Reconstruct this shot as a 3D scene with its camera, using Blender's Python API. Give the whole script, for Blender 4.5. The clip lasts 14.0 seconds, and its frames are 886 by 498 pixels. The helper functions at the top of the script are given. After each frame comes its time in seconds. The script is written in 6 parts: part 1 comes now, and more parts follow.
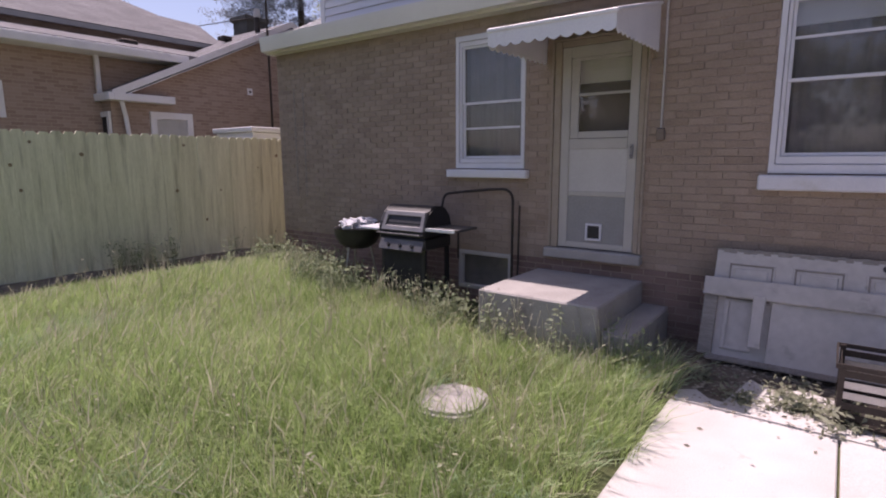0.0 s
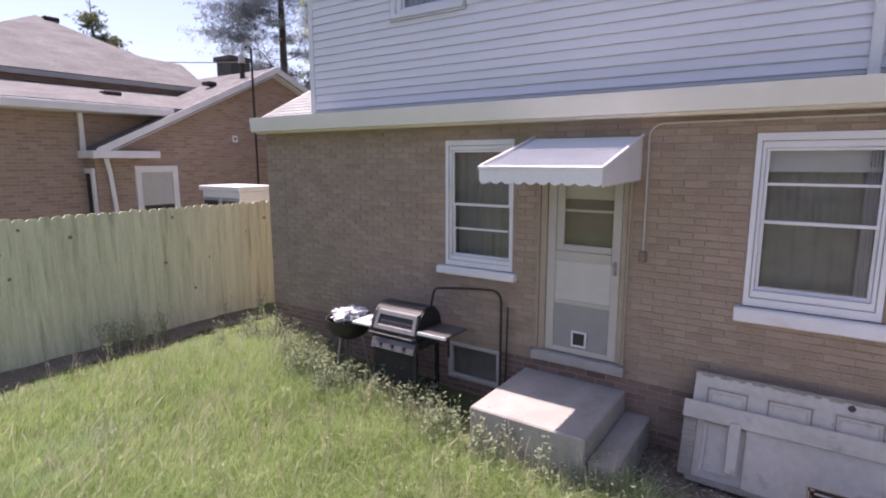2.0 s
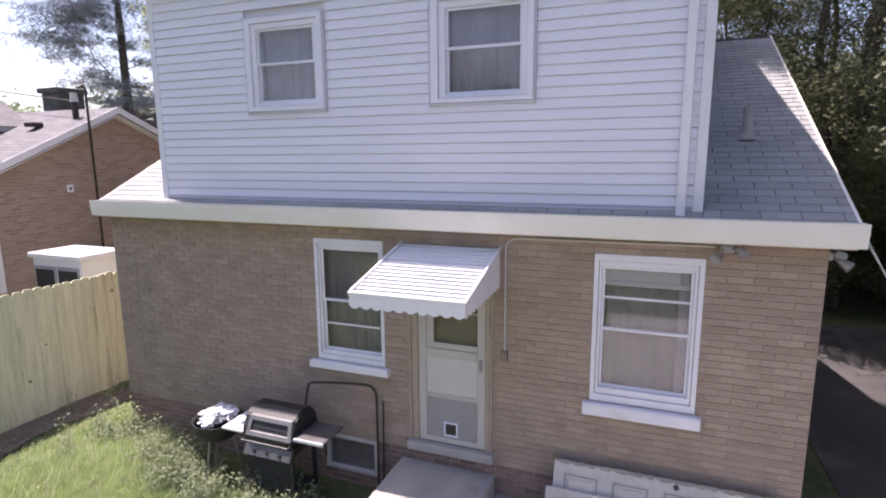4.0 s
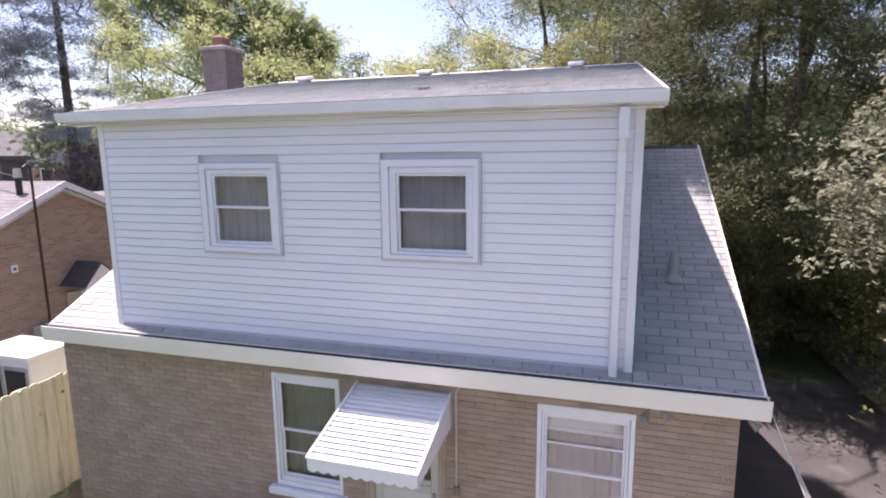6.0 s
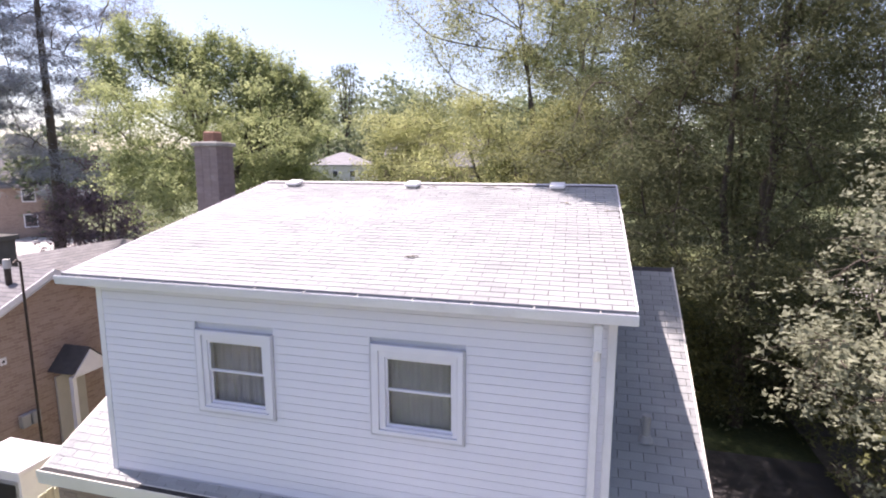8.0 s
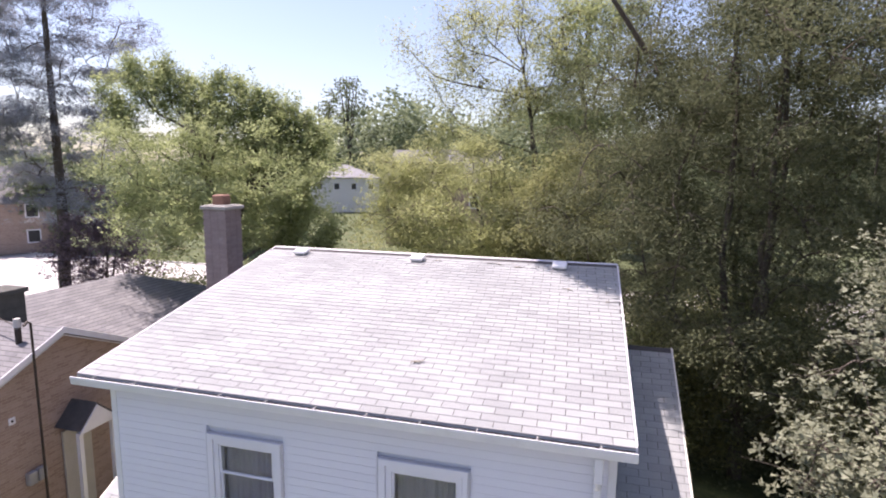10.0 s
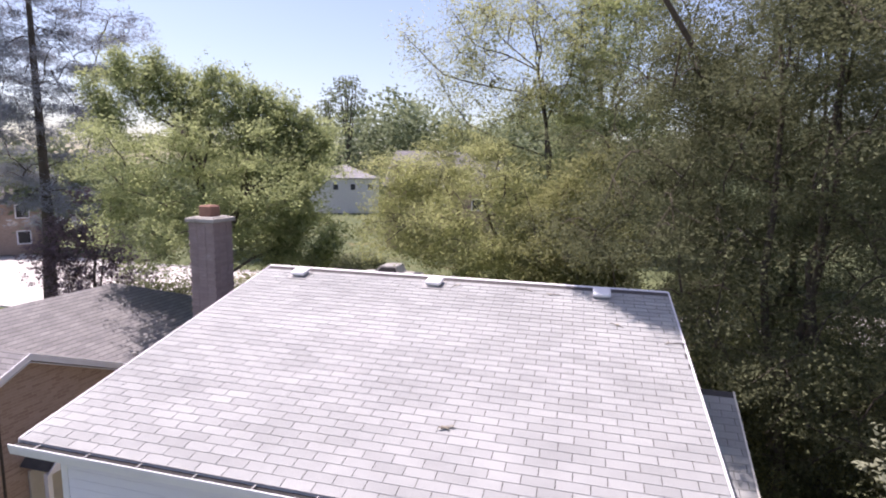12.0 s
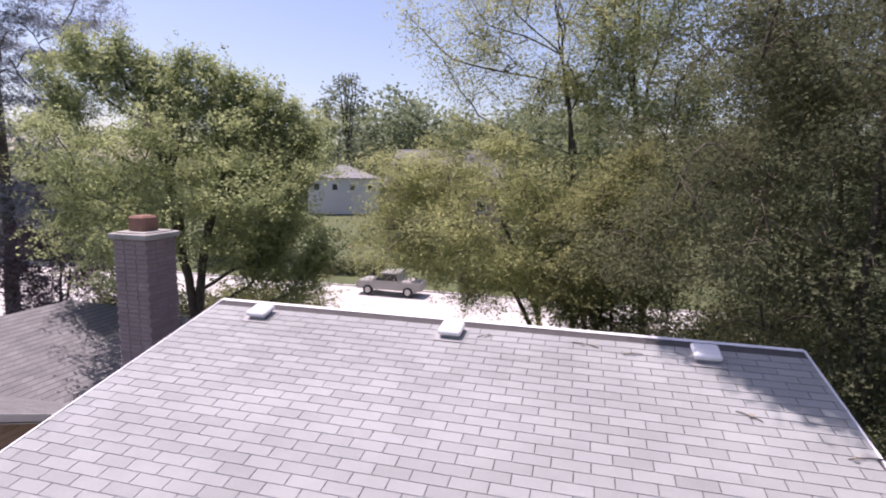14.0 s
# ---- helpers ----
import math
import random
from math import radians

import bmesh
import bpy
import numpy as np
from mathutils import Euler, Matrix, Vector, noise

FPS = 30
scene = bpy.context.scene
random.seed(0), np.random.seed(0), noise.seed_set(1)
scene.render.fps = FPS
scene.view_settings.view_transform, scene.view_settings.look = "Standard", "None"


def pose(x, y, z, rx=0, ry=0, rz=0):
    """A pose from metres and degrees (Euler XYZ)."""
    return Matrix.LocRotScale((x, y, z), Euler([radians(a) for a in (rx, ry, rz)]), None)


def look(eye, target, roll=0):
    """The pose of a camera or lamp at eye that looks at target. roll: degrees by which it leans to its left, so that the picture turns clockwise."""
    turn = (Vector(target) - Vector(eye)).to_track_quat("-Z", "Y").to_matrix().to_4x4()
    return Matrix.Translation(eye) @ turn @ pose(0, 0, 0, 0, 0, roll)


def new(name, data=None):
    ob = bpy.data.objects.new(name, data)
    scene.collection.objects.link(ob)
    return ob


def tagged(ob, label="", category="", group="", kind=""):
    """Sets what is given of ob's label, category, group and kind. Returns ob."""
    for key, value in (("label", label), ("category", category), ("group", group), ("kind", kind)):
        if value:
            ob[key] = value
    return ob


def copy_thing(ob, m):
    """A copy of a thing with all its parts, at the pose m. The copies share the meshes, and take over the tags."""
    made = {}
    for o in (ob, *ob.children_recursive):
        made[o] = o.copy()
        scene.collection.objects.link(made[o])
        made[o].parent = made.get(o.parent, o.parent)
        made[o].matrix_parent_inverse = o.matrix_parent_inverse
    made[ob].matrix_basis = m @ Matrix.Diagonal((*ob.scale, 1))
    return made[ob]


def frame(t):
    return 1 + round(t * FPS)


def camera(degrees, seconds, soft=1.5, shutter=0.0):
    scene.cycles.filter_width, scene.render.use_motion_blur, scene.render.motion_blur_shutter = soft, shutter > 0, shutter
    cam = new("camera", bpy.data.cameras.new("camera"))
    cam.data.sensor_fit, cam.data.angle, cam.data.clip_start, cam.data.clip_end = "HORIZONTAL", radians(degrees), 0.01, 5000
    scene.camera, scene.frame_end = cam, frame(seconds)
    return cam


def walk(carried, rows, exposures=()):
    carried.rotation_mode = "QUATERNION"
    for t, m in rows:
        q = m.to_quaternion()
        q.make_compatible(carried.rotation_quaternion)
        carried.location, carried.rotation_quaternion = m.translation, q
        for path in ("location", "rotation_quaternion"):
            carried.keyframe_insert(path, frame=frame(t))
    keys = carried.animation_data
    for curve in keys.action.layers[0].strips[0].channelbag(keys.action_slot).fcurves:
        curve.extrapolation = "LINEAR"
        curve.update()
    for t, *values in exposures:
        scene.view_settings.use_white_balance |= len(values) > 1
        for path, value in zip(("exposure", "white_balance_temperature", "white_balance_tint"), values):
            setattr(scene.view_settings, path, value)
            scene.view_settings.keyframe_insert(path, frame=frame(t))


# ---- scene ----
cam = camera(78.8, 14.0, soft=2.0)
PATH = [
    (0, (2.44, -5.323, 1.7), (1.267, -3.736, 1.374), -0.3),
    (0.5, (2.41, -5.305, 1.988), (1.242, -3.714, 1.665), -0.2),
    (1, (2.367, -5.326, 2.295), (1.21, -3.727, 1.97), -0.1),
    (1.5, (2.366, -5.359, 2.592), (1.217, -3.756, 2.262), -0.2),
    (2, (2.351, -5.38, 2.861), (1.236, -3.752, 2.534), -0.1),
    (2.5, (2.342, -5.375, 3.096), (1.314, -3.689, 2.777), 0.0),
    (3, (2.353, -5.357, 3.308), (1.502, -3.576, 2.986), -0.2),
    (5.5, (2.41, -5.308, 5.285), (1.787, -3.439, 4.942), -0.5),
    (6, (2.478, -5.366, 5.611), (1.92, -3.474, 5.281), -0.5),
    (6.5, (2.506, -5.374, 6.017), (1.974, -3.475, 5.685), -0.5),
    (7, (2.52, -5.375, 6.465), (1.99, -3.473, 6.146), -0.3),
    (7.5, (2.517, -5.378, 7.021), (1.998, -3.473, 6.702), -0.2),
    (8, (2.482, -5.388, 7.599), (1.975, -3.479, 7.285), 0.1),
    (8.5, (2.449, -5.406, 8.153), (1.945, -3.496, 7.837), 0.3),
    (9, (2.46, -5.474, 8.599), (1.953, -3.561, 8.308), 0.5),
    (11.5, (1.94, -4.714, 9.008), (1.436, -2.8, 8.72), 0.9),
    (12, (1.648, -4.113, 9.061), (1.146, -2.198, 8.773), 1.0),
    (12.5, (1.358, -3.433, 9.071), (0.856, -1.518, 8.784), 1.1),
    (13, (1.093, -2.696, 9.062), (0.589, -0.782, 8.775), 1.0),
    (13.5, (0.865, -2.022, 9.052), (0.362, -0.107, 8.765), 1.1),
    (14, (0.684, -1.383, 9.029), (0.179, 0.531, 8.741), 1.0),
]
EXPOSURES = [(0, 0.17, 6700, 36), (1.0, 0.50, 6750, 33), (3, 0.9, 6750, 30), (5.5, 1.18, 6750, 30), (7.5, 1.15, 6750, 29), (9, 1.02, 6700, 28), (11.5, 0.78, 6650, 28), (12.5, 0.68, 6600, 29), (14, 0.46, 6550, 32)]
walk(cam, [(t, look(eye, target, roll)) for t, eye, target, roll in PATH], EXPOSURES)


# ---- light ----
TO_SUN = Vector((-0.384, 0.087, 1.0)).normalized()
world = bpy.data.worlds.new("sky")
scene.world = world
world.use_nodes = True
sky = world.node_tree.nodes.new("ShaderNodeTexSky")
sky.sky_type = "NISHITA"
sky.sun_disc = False
sky.sun_elevation = math.asin(TO_SUN.z)
sky.sun_rotation = math.atan2(TO_SUN.x, TO_SUN.y)
sky.dust_density = 1.5
world.node_tree.links.new(sky.outputs[0], world.node_tree.nodes["Background"].inputs[0])
world.node_tree.nodes["Background"].inputs[1].default_value = 0.125
sun = new("sun", bpy.data.lights.new("sun", "SUN"))
sun.data.energy, sun.data.angle, sun.data.color = 5.0, radians(0.5), (1.0, 0.95, 0.88)
sun.rotation_mode = "QUATERNION"
sun.rotation_quaternion = TO_SUN.to_track_quat("Z", "Y")
sun.location = (0, 0, 40)


# ---- materials ----
def make(name, low, high, scale=4.0, rough=0.8, bump=0.25, fine=70.0, metal=0.0, spec=0.35, vary=0.0,
         stain=None, stain_scale=0.9, stain_from=0.55, stretch=(1, 1, 1), thin=0.0):
    """Two tones mixed by noise at two scales, fine relief, piece-to-piece variation and stains of their own shape."""
    m = bpy.data.materials.new(name)
    m.use_nodes = True
    n, k = m.node_tree.nodes, m.node_tree.links
    b = n["Principled BSDF"]
    co = n.new("ShaderNodeNewGeometry")
    mp = n.new("ShaderNodeMapping")
    mp.inputs["Scale"].default_value = stretch
    k.new(co.outputs["Position"], mp.inputs[0])
    big, small = n.new("ShaderNodeTexNoise"), n.new("ShaderNodeTexNoise")
    big.inputs["Scale"].default_value, big.inputs["Detail"].default_value = scale, 5
    small.inputs["Scale"].default_value, small.inputs["Detail"].default_value = fine, 4
    k.new(mp.outputs[0], big.inputs[0])
    k.new(mp.outputs[0], small.inputs[0])
    mix = n.new("ShaderNodeMix")
    mix.data_type = "RGBA"
    mix.inputs[6].default_value, mix.inputs[7].default_value = (*low, 1), (*high, 1)
    add = n.new("ShaderNodeMath")
    add.operation = "ADD"
    k.new(big.outputs[0], add.inputs[0])
    k.new(small.outputs[0], add.inputs[1])
    ramp = n.new("ShaderNodeMapRange")
    ramp.inputs[1].default_value, ramp.inputs[2].default_value = 0.65, 1.35
    k.new(add.outputs[0], ramp.inputs[0])
    fac = ramp.outputs[0]
    if vary:
        info, geo = n.new("ShaderNodeObjectInfo"), n.new("ShaderNodeNewGeometry")
        s, f, w, w2 = (n.new("ShaderNodeMath") for _ in range(4))
        k.new(info.outputs["Random"], s.inputs[0])
        k.new(geo.outputs["Random Per Island"], s.inputs[1])
        f.operation = "FRACT"
        k.new(s.outputs[0], f.inputs[0])
        w.operation, w.inputs[1].default_value = "MULTIPLY_ADD", vary
        w.inputs[2].default_value = 0.0
        k.new(f.outputs[0], w.inputs[0])
        w2.operation, w2.inputs[1].default_value = "MULTIPLY_ADD", 1.0 - vary
        k.new(fac, w2.inputs[0])
        k.new(w.outputs[0], w2.inputs[2])
        fac = w2.outputs[0]
    k.new(fac, mix.inputs[0])
    colour = mix.outputs[2]
    if stain:
        tex, cut, over = n.new("ShaderNodeTexNoise"), n.new("ShaderNodeMapRange"), n.new("ShaderNodeMix")
        tex.inputs["Scale"].default_value, tex.inputs["Detail"].default_value = stain_scale, 8
        tex.inputs["Roughness"].default_value = 0.65
        k.new(mp.outputs[0], tex.inputs[0])
        cut.inputs[1].default_value, cut.inputs[2].default_value = stain_from, stain_from + 0.16
        k.new(tex.outputs[0], cut.inputs[0])
        over.data_type = "RGBA"
        over.inputs[7].default_value = (*stain, 1)
        k.new(cut.outputs[0], over.inputs[0])
        k.new(colour, over.inputs[6])
        colour = over.outputs[2]
    k.new(colour, b.inputs["Base Color"])
    b.inputs["Roughness"].default_value, b.inputs["Metallic"].default_value = rough, metal
    b.inputs["Specular IOR Level"].default_value = spec
    if bump:
        bp = n.new("ShaderNodeBump")
        bp.inputs["Strength"].default_value, bp.inputs["Distance"].default_value = bump, 0.01
        k.new(small.outputs[0], bp.inputs["Height"])
        k.new(bp.outputs[0], b.inputs["Normal"])
    if thin:
        tr, sh = n.new("ShaderNodeBsdfTranslucent"), n.new("ShaderNodeMixShader")
        sh.inputs[0].default_value = thin
        k.new(colour, tr.inputs[0])
        k.new(b.outputs[0], sh.inputs[1])
        k.new(tr.outputs[0], sh.inputs[2])
        k.new(sh.outputs[0], n["Material Output"].inputs[0])
    return m


def make_glass(name, tint=(0.93, 0.935, 0.94)):
    m = bpy.data.materials.new(name)
    m.use_nodes = True
    n, k = m.node_tree.nodes, m.node_tree.links
    n.remove(n["Principled BSDF"])
    clear, gloss, mix, fr = n.new("ShaderNodeBsdfTransparent"), n.new("ShaderNodeBsdfGlossy"), n.new("ShaderNodeMixShader"), n.new("ShaderNodeLayerWeight")
    power, scale = n.new("ShaderNodeMath"), n.new("ShaderNodeMath")
    power.operation, power.inputs[1].default_value = "POWER", 3.5
    scale.operation, scale.inputs[1].default_value, scale.inputs[2].default_value = "MULTIPLY_ADD", 0.9, 0.05
    clear.inputs[0].default_value = (*tint, 1)
    gloss.inputs["Roughness"].default_value = 0.01
    k.new(fr.outputs["Facing"], power.inputs[0])
    k.new(power.outputs[0], scale.inputs[0])
    k.new(scale.outputs[0], mix.inputs[0])
    k.new(clear.outputs[0], mix.inputs[1])
    k.new(gloss.outputs[0], mix.inputs[2])
    k.new(mix.outputs[0], n["Material Output"].inputs[0])
    return m


M_BRICK = make("brown_brick", (0.225, 0.168, 0.13), (0.425, 0.33, 0.262), 2.6, 0.9, 0.6, 60, vary=0.38, stain=(0.34, 0.27, 0.22), stain_scale=1.3, stain_from=0.6)
M_BASEBRICK = make("dark_red_base_brick", (0.165, 0.105, 0.088), (0.30, 0.205, 0.175), 2.6, 0.9, 0.6, 60, vary=0.6, stain=(0.32, 0.27, 0.235), stain_scale=2.2, stain_from=0.62)
M_MORTAR = make("mortar", (0.28, 0.215, 0.172), (0.39, 0.31, 0.255), 5, 0.95, 0.5, 80, stain=(0.25, 0.195, 0.155), stain_scale=0.8)
M_CMORTAR = make("weathered_mortar", (0.23, 0.18, 0.176), (0.33, 0.265, 0.258), 5, 0.95, 0.5, 80)
M_CBRICK = make("dark_red_brick", (0.225, 0.172, 0.17), (0.36, 0.285, 0.278), 4, 0.9, 0.5, 60, vary=0.3, stain=(0.40, 0.35, 0.335), stain_scale=5, stain_from=0.60)
M_SIDING = make("white_vinyl_siding", (0.65, 0.645, 0.715), (0.74, 0.735, 0.80), 1.2, 0.5, 0.05, 160, vary=0.25, stretch=(0.4, 1, 1))
M_TRIM = make("white_painted_trim", (0.62, 0.615, 0.655), (0.75, 0.745, 0.775), 3, 0.5, 0.1, 120, stain=(0.55, 0.53, 0.5), stain_scale=2.5, stain_from=0.62)
# neighbour's chimney: the shade on its near faces is put into this colour
M_DARKBRICK = make("shade_darkened_brick", (0.055, 0.055, 0.05), (0.12, 0.118, 0.108), 5, 0.9, 0.4, 60)
M_CASING = make("white_vinyl_casing", (0.64, 0.635, 0.705), (0.73, 0.725, 0.79), 2, 0.5, 0.06, 140)
M_CHANNEL = make("grey_channel", (0.45, 0.445, 0.50), (0.56, 0.555, 0.61), 3, 0.5, 0.05, 120)
M_CREAM = make("cream_painted_fascia", (0.66, 0.63, 0.56), (0.76, 0.73, 0.66), 2, 0.5, 0.06, 120, stain=(0.5, 0.46, 0.4), stain_scale=1.5, stain_from=0.64)
M_SHINGLE = make("pale_grey_shingle", (0.206, 0.216, 0.218), (0.376, 0.392, 0.392), 1.2, 0.72, 0.8, 190, spec=0.6, vary=0.32, stain=(0.33, 0.327, 0.34), stain_scale=0.6, stain_from=0.6)
M_UNDER = make("dark_roof_felt", (0.05, 0.048, 0.05), (0.09, 0.085, 0.085), 5, 0.95, 0.4)
M_CONCRETE = make("pale_concrete", (0.46, 0.44, 0.42), (0.62, 0.60, 0.57), 2.5, 0.9, 0.35, 120, stain=(0.34, 0.31, 0.28), stain_scale=3, stain_from=0.62)
M_STOOP = make("grey_concrete", (0.285, 0.268, 0.25), (0.44, 0.42, 0.395), 3, 0.9, 0.45, 120, stain=(0.2, 0.18, 0.165), stain_scale=2.2, stain_from=0.58)
M_STREET = make("concrete_street", (0.42, 0.40, 0.385), (0.54, 0.52, 0.5), 0.4, 0.9, 0.2, 20, stain=(0.3, 0.29, 0.28), stain_scale=0.2)
M_ASPHALT = make("asphalt", (0.045, 0.043, 0.045), (0.10, 0.095, 0.095), 1, 0.92, 0.4, 60, stain=(0.16, 0.15, 0.14), stain_scale=0.5)
M_ALU = make("white_aluminium", (0.64, 0.64, 0.67), (0.78, 0.78, 0.80), 2, 0.35, 0.04, 90, spec=0.5, stain=(0.52, 0.5, 0.5), stain_scale=3, stain_from=0.64)
M_FENCE = make("pale_green_treated_wood", (0.50, 0.51, 0.34), (0.83, 0.83, 0.63), 3, 0.8, 0.4, 30, vary=0.2, stretch=(6, 6, 0.45), stain=(0.33, 0.34, 0.22), stain_scale=1.3, stain_from=0.54)
M_KNOT = make("dark_wood_knot", (0.20, 0.155, 0.09), (0.30, 0.24, 0.15), 20, 0.8, 0.3)
M_SOIL = make("soil_and_litter", (0.10, 0.083, 0.066), (0.22, 0.19, 0.155), 5, 0.95, 0.8, 40, stain=(0.24, 0.2, 0.15), stain_scale=4, stain_from=0.58)
M_LAWN = make("grassy_ground", (0.05, 0.068, 0.03), (0.12, 0.14, 0.06), 0.35, 0.95, 0.6, 8, stain=(0.16, 0.14, 0.07), stain_scale=0.25)
M_BLACK = make("black_enamel", (0.012, 0.012, 0.014), (0.03, 0.03, 0.032), 5, 0.5, 0.08, 80, spec=0.5)
M_STEEL = make("brushed_steel", (0.36, 0.35, 0.35), (0.5, 0.49, 0.49), 6, 0.38, 0.05, 90, metal=0.8)
M_DARKSTEEL = make("dull_dark_steel", (0.10, 0.097, 0.10), (0.19, 0.185, 0.187), 6, 0.5, 0.08, 90, metal=0.6)
M_DULLSTEEL = make("dull_steel", (0.19, 0.187, 0.19), (0.29, 0.285, 0.29), 6, 0.55, 0.06, 90, metal=0.5)
M_DARKMETAL = make("rusty_metal_and_gap_shade", (0.03, 0.026, 0.024), (0.075, 0.06, 0.052), 9, 0.6, 0.3, 90, metal=0.4)
M_GREYPAINT = make("grey_painted_metal", (0.27, 0.265, 0.265), (0.37, 0.365, 0.36), 5, 0.5, 0.08, 90)
M_OLDPAINT = make("flaking_white_paint", (0.42, 0.395, 0.37), (0.55, 0.52, 0.49), 2.2, 0.65, 0.12, 14, stain=(0.25, 0.225, 0.205), stain_scale=3.2, stain_from=0.57)
M_RAWWOOD = make("weathered_grey_wood", (0.20, 0.18, 0.16), (0.36, 0.33, 0.295), 5, 0.85, 0.5, 40, stretch=(0.6, 5, 5))
M_GREYBROWN = make("dark_grey_brown", (0.20, 0.175, 0.155), (0.33, 0.295, 0.27), 9, 0.9, 0.4, 60)
M_DOOR = make("cream_white_door", (0.40, 0.378, 0.345), (0.50, 0.475, 0.44), 3, 0.5, 0.06, 100, stain=(0.40, 0.375, 0.33), stain_scale=2)
M_FRAME = make("tan_door_frame", (0.29, 0.235, 0.185), (0.40, 0.335, 0.27), 5, 0.6, 0.15, 70)
M_PANEL = make("pale_door_panel", (0.47, 0.455, 0.43), (0.57, 0.555, 0.53), 3, 0.5, 0.05, 100)
M_KICK = make("dull_grey_door_panel", (0.25, 0.245, 0.24), (0.33, 0.325, 0.32), 3, 0.6, 0.1, 60, stain=(0.27, 0.25, 0.24), stain_scale=3)
M_CURTAIN = make("sheer_curtain", (0.66, 0.66, 0.66), (0.8, 0.8, 0.8), 8, 0.9, 0.3, 60, thin=0.4)
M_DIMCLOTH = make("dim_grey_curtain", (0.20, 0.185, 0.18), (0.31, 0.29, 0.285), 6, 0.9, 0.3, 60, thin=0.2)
M_SHEERGREY = make("grey_sheer_curtain", (0.40, 0.37, 0.41), (0.56, 0.52, 0.56), 6, 0.9, 0.3, 60, thin=0.3)
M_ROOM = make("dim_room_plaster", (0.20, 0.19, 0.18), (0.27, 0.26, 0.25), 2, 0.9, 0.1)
M_PAPER = make("crumpled_paper", (0.50, 0.50, 0.53), (0.68, 0.68, 0.71), 10, 0.8, 0.5, 60)
M_STONE = make("grey_stone", (0.26, 0.245, 0.23), (0.44, 0.42, 0.40), 8, 0.9, 0.7, 50, stain=(0.2, 0.19, 0.15), stain_scale=6)
M_BROWNMETAL = make("brown_painted_metal", (0.16, 0.125, 0.10), (0.24, 0.19, 0.155), 6, 0.5, 0.05)
M_CABLE = make("pale_cable", (0.42, 0.4, 0.38), (0.55, 0.53, 0.5), 6, 0.5, 0.0)
M_GLASS = make_glass("window_glass")
M_RUBBER = make("tyre_rubber", (0.018, 0.018, 0.019), (0.035, 0.035, 0.036), 8, 0.8, 0.3)
M_TRUCK = make("silver_car_paint", (0.30, 0.29, 0.265), (0.38, 0.37, 0.34), 2, 0.35, 0.02, 80, spec=0.5)
M_REDCLAY = make("clay_flue", (0.19, 0.10, 0.075), (0.29, 0.16, 0.12), 8, 0.85, 0.4)
M_BARK = make("grey_brown_bark", (0.055, 0.044, 0.036), (0.13, 0.11, 0.09), 6, 0.95, 0.9, 35, stretch=(1, 1, 0.3))


def leafy(name, low, high, thin=0.42, rough=0.6, scale=0.5, vary=0.6, fine=12, **kw):
    return make(name, low, high, scale, rough, 0.0, fine, vary=vary, thin=thin, spec=0.1, **kw)


M_LEAF_DARK = leafy("dark_green_leaves", (0.077, 0.087, 0.05), (0.22, 0.24, 0.135), 0.45, 0.75, scale=1.3, vary=0.12, fine=5)
M_LEAF_MAPLE = leafy("maple_leaves", (0.205, 0.245, 0.112), (0.48, 0.53, 0.275), 0.6, 0.75, scale=1.0, vary=0.12, fine=4)
M_LEAF_YELLOW = leafy("yellow_green_leaves", (0.28, 0.30, 0.13), (0.52, 0.545, 0.28), 0.6, 0.75, scale=1.0, vary=0.15, fine=4)
M_LEAF_OLIVE = leafy("olive_leaves", (0.15, 0.165, 0.07), (0.40, 0.41, 0.20), 0.55, 0.75, scale=1.0, vary=0.15, fine=4)
M_LEAF_PALE = leafy("pale_silvery_leaves", (0.16, 0.175, 0.11), (0.38, 0.395, 0.29), 0.4, vary=0.3)
M_LEAF_PLUM = leafy("plum_leaves", (0.13, 0.095, 0.11), (0.28, 0.21, 0.23), 0.45)
M_LEAF_FAR = leafy("far_leaves", (0.15, 0.19, 0.11), (0.30, 0.345, 0.215), 0.5, 0.8, scale=0.15, vary=0.15, fine=0.8)
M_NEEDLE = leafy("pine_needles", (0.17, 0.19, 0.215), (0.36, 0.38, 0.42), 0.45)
M_GRASS = leafy("long_grass", (0.12, 0.20, 0.055), (0.57, 0.73, 0.30), 0.5, 0.6, 2.2, 0.42, stain=(0.50, 0.45, 0.25), stain_scale=1.6, stain_from=0.60)
M_GRASS_PALE = leafy("pale_arching_grass", (0.19, 0.285, 0.095), (0.68, 0.79, 0.44), 0.5, 0.6, 2.0, 0.42, stain=(0.34, 0.52, 0.37), stain_scale=0.8, stain_from=0.53)
M_STRAW = leafy("straw_seed_heads", (0.42, 0.39, 0.27), (0.70, 0.67, 0.53), 0.4)
M_WEED = leafy("broad_weed_leaves", (0.17, 0.22, 0.125), (0.46, 0.51, 0.34), 0.45)
M_DRYLEAF = make("dry_fallen_leaves", (0.17, 0.145, 0.11), (0.42, 0.39, 0.32), 9, 0.9, 0.2, vary=0.7)

# ---- building helpers ----
ORIGIN = {}


def thing(name, at, label, category, group="", kind=""):
    e = new(name)
    e.location = at
    e.empty_display_size = 0.2
    ORIGIN[e.name] = Vector(at)
    return tagged(e, label, category, group, kind)


def link_mesh(name, mesh, material, parent, label=""):
    ob = new(name, mesh)
    if material:
        mesh.materials.append(material)
    if parent:
        ob.parent = parent
        ORIGIN[ob.name] = ORIGIN[parent.name]
    else:
        ORIGIN[ob.name] = Vector((0, 0, 0))
    return tagged(ob, label)


